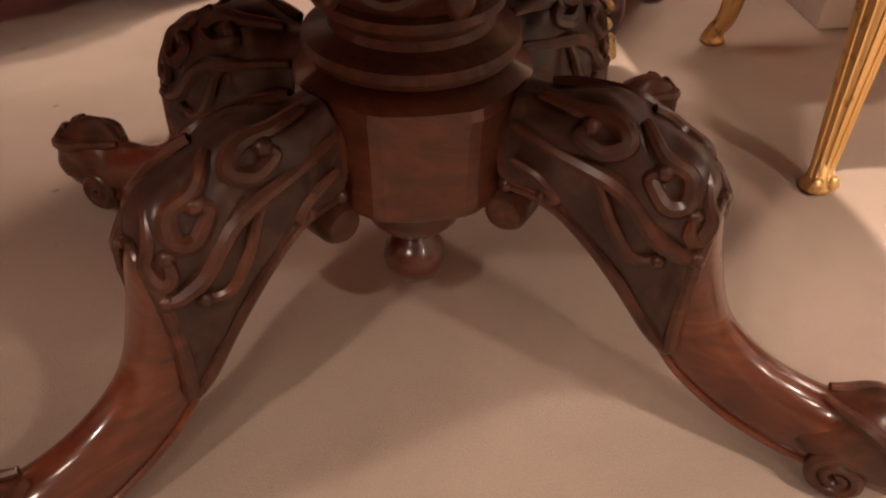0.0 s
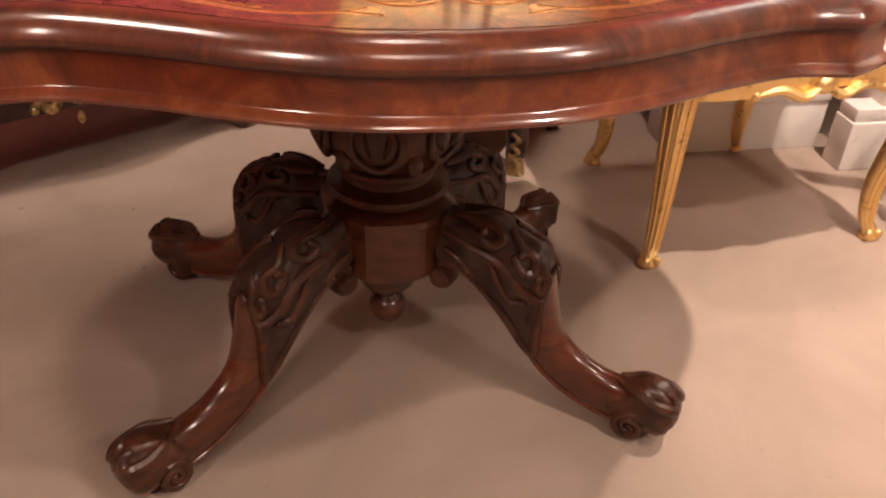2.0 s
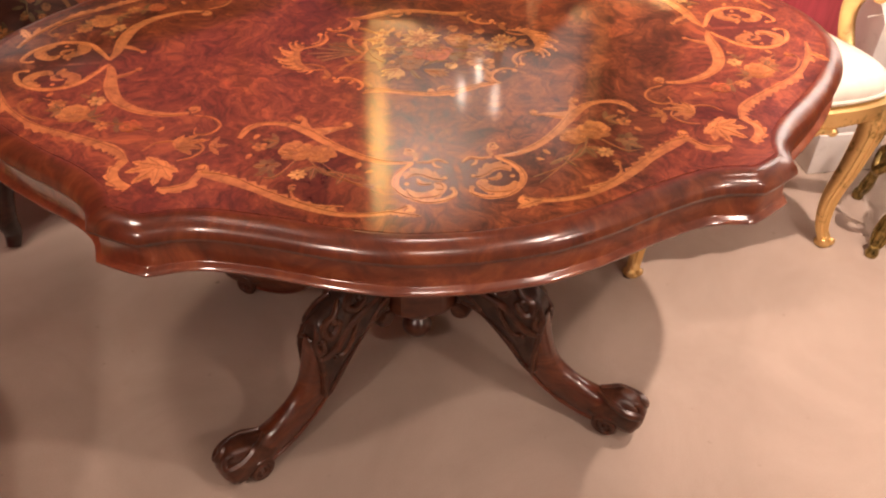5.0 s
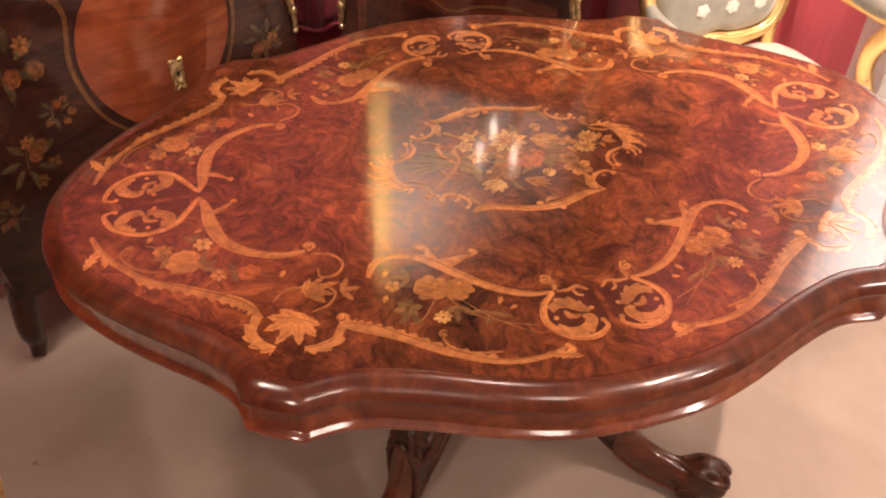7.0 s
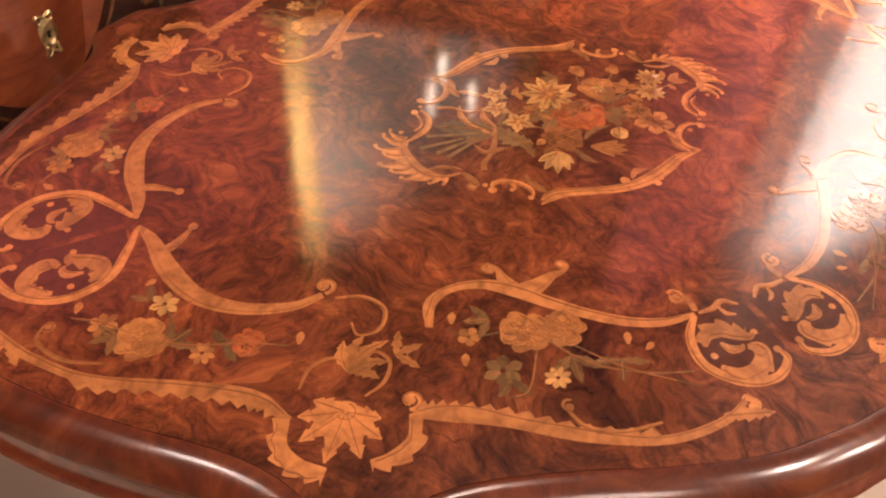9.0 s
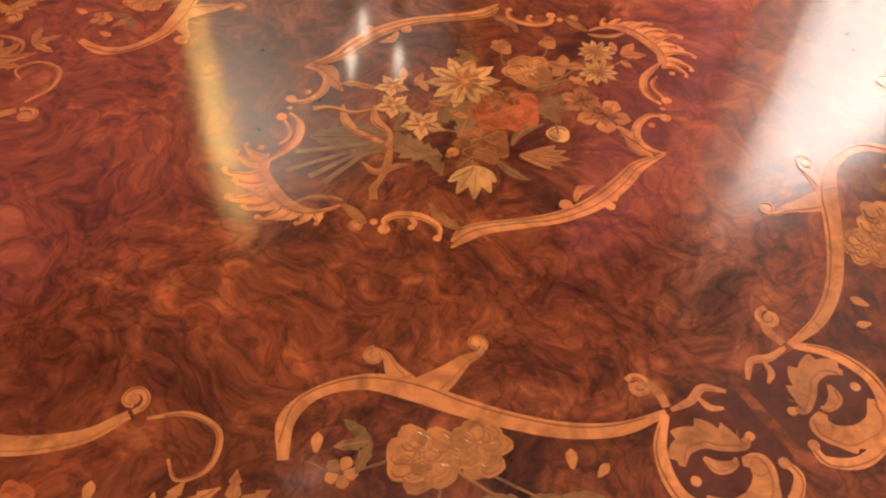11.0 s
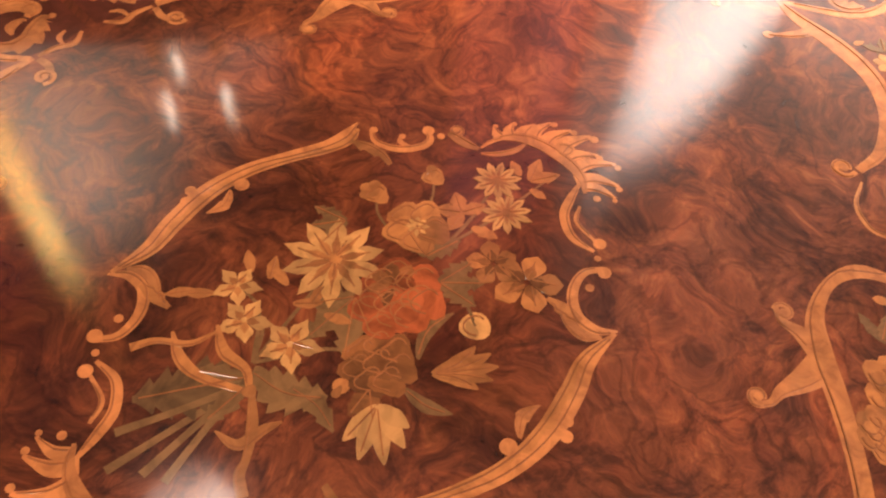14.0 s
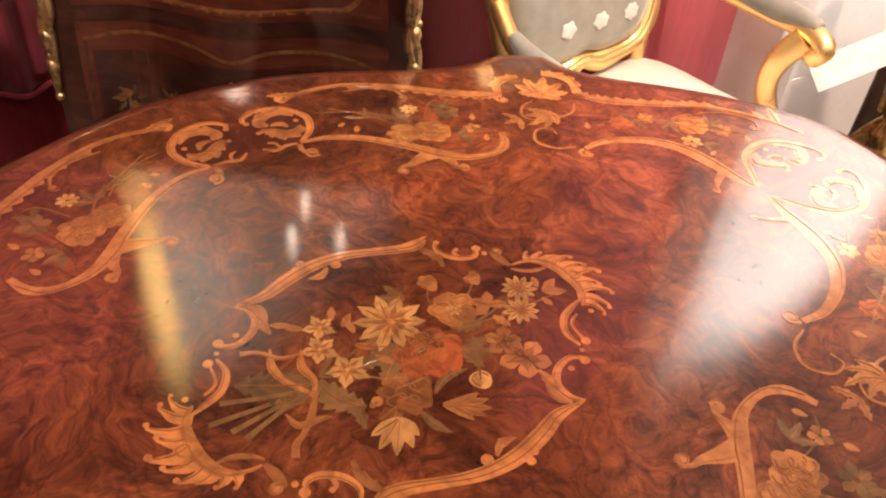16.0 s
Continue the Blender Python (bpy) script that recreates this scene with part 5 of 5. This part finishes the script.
# the gilded armchair
def cabriole(bm, x, y, h, sx, sy, r=0.024):
    pts = spline([(x - sx * 0.012, y - sy * 0.012, h), (x + sx * 0.010, y + sy * 0.010, h * 0.86), (x + sx * 0.004, y + sy * 0.004, h * 0.6), (x - sx * 0.010, y - sy * 0.010, h * 0.32), (x - sx * 0.006, y - sy * 0.006, h * 0.13), (x + sx * 0.006, y + sy * 0.006, h * 0.05), (x + sx * 0.008, y + sy * 0.008, 0.0)], 30)
    rad = [np.interp(i / 29, [0, 0.15, 0.5, 0.75, 0.88, 0.95, 1.0], [r * 1.25, r * 1.3, r * 0.85, r * 0.62, r * 0.72, r * 0.95, r * 0.8]) for i in range(30)]
    tube(bm, pts, rad, 12)
    return pts, rad


def armchair(name, m, label):
    t = thing(name, m, label, "armchair", "gilded armchairs")
    H = 0.425
    for x, y, sx, sy in ((-0.262, -0.215, -1, -1), (0.262, -0.215, 1, -1), (-0.195, 0.215, -1, 1), (0.195, 0.215, 1, 1)):
        bm = bmesh.new()
        pts, rad = cabriole(bm, x, y, H, sx * 0.8, sy, 0.024)
        lg = part("leg", bm, GILT, t, "", 60)
        if sy < 0:
            for k in range(5):
                a = -math.pi / 2 + (k - 2) * 0.5 + (0.35 * sx)
                bm = bmesh.new()
                tube(bm, [Vector(p) + Vector((math.cos(a), math.sin(a), 0)) * r * 0.97 for p, r in list(zip(pts, rad))[4:25]], [0.0028] * 21, 6)
                part("flute", bm, GILT, lg)
            bm = bmesh.new()
            p = Vector(pts[26])
            for s in (-1, 1):
                ball(bm, p + Vector((s * 0.012, -0.016, 0.004)), 0.010, 1, 0.7, 1.2, 8)
            part("toe_scroll", bm, GILT, lg)
    # seat rail with a curved lower edge
    bm = bmesh.new()
    ring_o = [(-0.285, -0.235), (0.0, -0.262), (0.285, -0.235), (0.262, 0.0), (0.222, 0.230), (0.0, 0.236), (-0.222, 0.230), (-0.262, 0.0)]
    o = spline(ring_o, 48, True)
    loops = []
    for d, z in ((0.93, H - 0.045), (0.985, H - 0.040), (1.0, H - 0.020), (0.99, H), (1.0, H + 0.010), (0.95, H + 0.018)):
        loops.append([(q[0] * d, q[1] * d, z - (0.012 * math.cos(4 * math.pi * k / 48) if z < H - 0.03 else 0)) for k, q in enumerate(o)])
    rings(bm, loops)
    rail = part("seat_rail", bm, GILT, t, "carved gilded seat rail", 50)
    bm = bmesh.new()
    for s in (-1, 1):
        scroll_mount(bm, [(0.0, -0.262, H - 0.025), (s * 0.04, -0.266, H - 0.050), (s * 0.09, -0.260, H - 0.035), (s * 0.14, -0.256, H - 0.045)], 0.009)
    ball(bm, (0, -0.264, H - 0.03), 0.018, 1.2, 0.6, 1, 10)
    part("rail_carving", bm, GILT, rail)
    bm = bmesh.new()
    loops = [[(q[0] * d, q[1] * d, z) for q in o] for d, z in ((0.94, H + 0.012), (0.965, H + 0.035), (0.95, H + 0.058), (0.88, H + 0.076), (0.70, H + 0.088), (0.40, H + 0.094), (0.05, H + 0.096))]
    rings(bm, loops)
    seat = part("seat", bm, SATIN, t, "pale cream satin seat cushion", 60)
    bm = bmesh.new()
    tube(bm, [(q[0] * 0.965, q[1] * 0.965, H + 0.030) for q in o] + [(o[0][0] * 0.965, o[0][1] * 0.965, H + 0.030)], [0.005] * 49, 8)
    part("piping", bm, SATIN, seat)
    # back: oval frame that leans away
    lean = Matrix.Translation((0, 0.215, 0.555)) @ Matrix.Rotation(radians(-10), 4, "X")
    br = spline([(-0.165, 0.0), (-0.205, 0.10), (-0.225, 0.25), (-0.190, 0.40), (-0.08, 0.455), (0.0, 0.475), (0.08, 0.455), (0.190, 0.40), (0.225, 0.25), (0.205, 0.10), (0.165, 0.0), (0.06, -0.022), (0.0, -0.012), (-0.06, -0.022)], 64, True)
    bm = bmesh.new()
    tube(bm, [lean @ Vector((q[0], 0, q[1])) for q in br + [br[0]]], [0.021 + 0.003 * math.sin(i * 0.9) for i in range(65)], 12)
    fr = part("back_frame", bm, GILT, t, "carved gilded back frame", 60)
    bm = bmesh.new()
    tube(bm, [lean @ Vector((q[0] * 0.965, -0.019, 0.22 + (q[1] - 0.22) * 0.965)) for q in br + [br[0]]], [0.006] * 65, 8)
    part("frame_bead", bm, GILT, fr)
    bm = bmesh.new()
    loops = [[lean @ Vector((q[0] * d, y, 0.22 + (q[1] - 0.22) * d)) for q in br] for d, y in ((0.90, 0.022), (0.91, 0.0), (0.90, -0.014), (0.80, -0.026), (0.5, -0.034), (0.1, -0.036))]
    rings(bm, loops)
    pad = part("back_pad", bm, GREY, t, "grey-green damask back pad with silver sprigs", 60)
    rb = random.Random(2)
    for i in range(4):
        for j in range(4):
            x = (j - 1.5) * 0.085 + (0.042 if i % 2 else 0) - 0.02
            z = 0.07 + i * 0.095
            if abs(x) > 0.15 - 0.02 * (i == 0):
                continue
            bm = bmesh.new()
            lobes, turn = rb.choice((5, 6, 7)), rb.uniform(0, 6)
            back = -0.034 + 0.9 * (x * x + (z - 0.2) ** 2) * 0.18
            sets = []
            for rr, off in ((1.0, 0.003), (0.92, -0.002), (0.55, -0.005), (0.12, -0.004)):
                sets.append([lean @ Vector((x + 0.019 * rr * (1 + 0.13 * math.cos(lobes * a + turn)) * math.cos(a), back + off, z + 0.017 * rr * (1 + 0.13 * math.cos(lobes * a + turn)) * math.sin(a))) for a in [2 * math.pi * k / 28 for k in range(28)]])
            rings(bm, sets)
            part("sprig", bm, SILVER, pad)
    for s in (-1, 1):
        bm = bmesh.new()
        tube(bm, spline([(s * 0.19, 0.222, H), (s * 0.182, 0.222, 0.50), (s * 0.168, 0.212, 0.57)], 12), [0.02] * 12, 10)
        part("back_post", bm, GILT, t, "", 60)
        # arm with its support and pad
        bm = bmesh.new()
        arm = spline([(s * 0.215, 0.235, 0.70), (s * 0.262, 0.12, 0.672), (s * 0.278, 0.0, 0.664), (s * 0.270, -0.085, 0.668), (s * 0.262, -0.125, 0.655), (s * 0.268, -0.110, 0.632)], 30)
        tube(bm, arm, [0.015 + 0.007 * (i / 29) for i in range(30)], 12)
        ball(bm, arm[-1], 0.022, 0.9, 1, 1, 10)
        a = part("armrest", bm, GILT, t, "carved gilded arm", 60)
        bm = bmesh.new()
        tube(bm, [Vector(q) + Vector((0, 0, 0.014)) for q in arm[5:20]], [0.010 + 0.014 * math.sin(math.pi * (i + 1) / 16) for i in range(15)], 12)
        part("arm_pad", bm, GREY, a, "grey damask arm pad")
        bm = bmesh.new()
        tube(bm, spline([(s * 0.264, -0.085, 0.655), (s * 0.250, -0.055, 0.60), (s * 0.262, -0.045, 0.53), (s * 0.262, -0.09, 0.45), (s * 0.262, -0.12, H - 0.01)], 24), [0.021 - 0.004 * math.sin(math.pi * i / 23) for i in range(24)], 12, 1.3)
        part("arm_support", bm, GILT, t, "", 60)
    return t


chair = armchair("gilded_armchair", pose(0.800, 0.425, 0, 0, 0, 5), "gilded armchair with cream satin seat and grey damask back")
copy_thing(chair, pose(-1.125, -0.335, 0, 0, 0, 100))

# gilt-bronze stand with leafy legs
stand = thing("bronze_stand", pose(1.305, 0.255, 0, 0, 0, 0) @ Matrix.Diagonal((0.70, 0.70, 1.0, 1.0)), "gilt-bronze tripod stand with leaf-cast legs, standing on carpet", "stand")
for k, a in enumerate((218, 338, 98)):
    leg = new("leg")
    leg.parent = stand
    leg.matrix_local = pose(0, 0, 0, 0, 0, a)
    bm = bmesh.new()
    pts = spline([(0.212, 0, 0.0), (0.196, 0, 0.035), (0.175, 0, 0.11), (0.150, 0, 0.22), (0.115, 0, 0.33), (0.06, 0, 0.42), (0.02, 0, 0.47)], 34)
    rad = [np.interp(i / 33, [0, 0.05, 0.12, 0.2, 0.45, 0.55, 0.62, 0.8, 1], [0.014, 0.019, 0.014, 0.020, 0.017, 0.026, 0.020, 0.022, 0.016]) for i in range(34)]
    tube(bm, pts, rad, 12)
    part("shaft", bm, BRASS, leg, "", 60)
    for j, (i0, ln) in enumerate(((3, 9), (14, 8), (20, 9))):
        bm = bmesh.new()
        for d in range(5):
            a2 = 2 * math.pi * d / 5
            q = [Vector(pts[i0 + n]) + Vector((0.3 * math.cos(a2), math.sin(a2), 0.5 * math.cos(a2))) * (rad[i0 + n] * 0.9 + 0.006 * math.sin(math.pi * n / ln)) for n in range(ln)]
            tube(bm, q, [0.008 * math.sin(math.pi * (n + 0.7) / (ln + 0.5)) + 0.001 for n in range(ln)], 7)
        part("leaf_collar", bm, BRASS, leg)
    bm = bmesh.new()
    lathe(bm, [(0.0, 0.0), (0.020, 0.0), (0.024, 0.010), (0.020, 0.022), (0.014, 0.030), (0.0, 0.032)], 14, Matrix.Translation((0.212, 0, 0)))
    part("hoof", bm, BRASS, leg)
    for s in (-1, 1):
        bm = bmesh.new()
        scroll_mount(bm, [(0.135, s * 0.010, 0.27), (0.16, s * 0.06, 0.25), (0.15, s * 0.11, 0.21), (0.12, s * 0.12, 0.25), (0.14, s * 0.09, 0.28)], 0.014)
        scroll_mount(bm, [(0.12, s * 0.012, 0.33), (0.13, s * 0.05, 0.34), (0.12, s * 0.09, 0.30), (0.10, s * 0.13, 0.31)], 0.010)
        part("branch", bm, BRASS, leg, "cast leaf branch")
bm = bmesh.new()
lathe(bm, [(0.0, 0.40), (0.030, 0.41), (0.045, 0.44), (0.030, 0.47), (0.020, 0.49), (0.034, 0.52), (0.042, 0.55), (0.030, 0.60), (0.018, 0.63), (0.028, 0.66), (0.050, 0.68), (0.056, 0.70), (0.030, 0.715), (0.0, 0.72)], 20)
part("stem", bm, BRASS, stand, "leaf-cast baluster stem")
for k in range(6):
    a = 2 * math.pi * k / 6 + 0.3
    bm = bmesh.new()
    pts = spline([(0.03 * math.cos(a), 0.03 * math.sin(a), 0.52), (0.048 * math.cos(a), 0.048 * math.sin(a), 0.50), (0.055 * math.cos(a + 0.3), 0.055 * math.sin(a + 0.3), 0.55), (0.045 * math.cos(a + 0.5), 0.045 * math.sin(a + 0.5), 0.61), (0.05 * math.cos(a + 0.2), 0.05 * math.sin(a + 0.2), 0.58)], 22)
    tube(bm, pts, [0.004 + 0.008 * math.sin(math.pi * (i + 1) / 24) for i in range(22)], 8)
    part("leaf", bm, BRASS, stand)
bm = bmesh.new()
lathe(bm, [(0.0, 0.715), (0.035, 0.72), (0.060, 0.735), (0.085, 0.765), (0.090, 0.785), (0.082, 0.79), (0.0, 0.775)], 24)
part("dish", bm, IRON, stand, "dark patinated dish")

tag = thing("price_card", look((1.155, 0.305, 0.62), (0.0, -0.55, 1.40), -37), "blank white folded card hanging from the bronze stand", "card")
bm = bmesh.new()
box(bm, -0.075, 0.075, -0.030, 0.030, -0.0006, 0.0006)
box(bm, -0.105, -0.065, -0.004, 0.034, -0.0005, 0.0009)
part("card", bm, PAPER, tag)
bm = bmesh.new()
tube(bm, [(0.050, 0, 0.0), (0.075, 0.005, 0.012), (0.11, 0.01, 0.02)], [0.0012] * 3, 6)
part("string", bm, PAPER, tag)

# dark screen panel at the side
scr = thing("dark_wooden_panel", pose(1.66, 0.115, 0, 0, 0, -62), "tall dark stained wooden panel standing by the wall", "panel")
part("board", box(bmesh.new(), -0.33, 0.33, -0.02, 0.02, 0.05, 1.05, 0.004), DARKOAK, scr)
for s in (-1, 1):
    part("stile", box(bmesh.new(), s * 0.33 - 0.02, s * 0.33 + 0.02, -0.028, 0.028, 0.0, 1.08, 0.005), DARKOAK, scr)

# crimson curtain in the gap between the two chests
bm = bmesh.new()
xs = np.linspace(-0.40, 0.02, 60)
rows = []
for z in (0.41, 0.44, 0.8, 1.4, 2.0, 2.7):
    rows.append([bm.verts.new((x, 1.215 + 0.020 * math.sin(x * 52 + 0.4 * math.sin(z * 2)) + 0.008 * math.sin(x * 131), z)) for x in xs])
for a, b in zip(rows, rows[1:]):
    for i in range(59):
        bm.faces.new((a[i], a[i + 1], b[i + 1], b[i]))
cur = part("curtain", bm, CURTAIN, None, "", 60)
mod = cur.modifiers.new("thickness", "SOLIDIFY")
mod.thickness = 0.004
tagged(cur, "pleated crimson curtain hanging against the wall", "curtain")
bm = bmesh.new()
tube(bm, [(x, 1.190 + 0.020 * math.sin(x * 52), 0.415) for x in xs], [0.006] * 60, 6)
part("hem_cord", bm, CURTAIN, cur)

# tall gilt-framed glass over the chest of drawers
mir = thing("wall_mirror", pose(0.395, 1.20, 1.88), "tall mirror in a gilded frame hung on the crimson wall", "mirror")
W2, H2 = 0.40, 0.64
for n, b in (("frame_rail", (-W2, W2, -0.03, 0.03, H2 - 0.05, H2)), ("frame_rail", (-W2, W2, -0.03, 0.03, -H2, -H2 + 0.05)), ("frame_stile", (-W2 - 0.02, -W2 + 0.05, -0.034, 0.03, -H2 + 0.05, H2 - 0.05)), ("frame_stile", (W2 - 0.05, W2, -0.034, 0.03, -H2 + 0.05, H2 - 0.05))):
    part(n, box(bmesh.new(), *b, 0.008), GILT, mir)
m_glass, _, bsdf = material("old_mirror_glass", 0.45, 1.0)
bsdf.inputs["Base Color"].default_value = (0.14, 0.14, 0.136, 1)
part("glass", box(bmesh.new(), -W2 + 0.045, W2 - 0.045, -0.006, 0.006, -H2 + 0.045, H2 - 0.045), m_glass, mir)

# three electric candles on the chest
m_bulb, nt, bsdf = material("lit_bulb", 0.3)
bsdf.inputs["Emission Color"].default_value = (1.0, 0.83, 0.62, 1)
bsdf.inputs["Emission Strength"].default_value = 15.0
for x, y, tall in ((0.225, 0.795, 1.0), (0.312, 0.752, 1.0), (0.282, 0.850, 0.86)):
    cnd = thing("candle_lamp", pose(x, y, 1.07) @ Matrix.Diagonal((1, 1, tall, 1)), "slim gilt candle lamp with a lit bulb on the chest", "lamp", "candle lamps")
    bm = bmesh.new()
    lathe(bm, [(0.0, 0.0), (0.032, 0.0), (0.034, 0.006), (0.016, 0.014), (0.008, 0.03), (0.012, 0.06), (0.007, 0.09), (0.014, 0.12), (0.006, 0.13), (0.0, 0.13)], 18)
    part("candlestick", bm, BRASS, cnd)
    bm = bmesh.new()
    lathe(bm, [(0.0, 0.13), (0.008, 0.13), (0.008, 0.20), (0.0, 0.20)], 14)
    part("candle_sleeve", bm, SATIN, cnd)
    bm = bmesh.new()
    lathe(bm, [(0.0, 0.20), (0.004, 0.202), (0.0058, 0.222), (0.0052, 0.250), (0.003, 0.276), (0.0015, 0.290), (0.0, 0.292)], 14)
    part("bulb", bm, m_bulb, cnd)
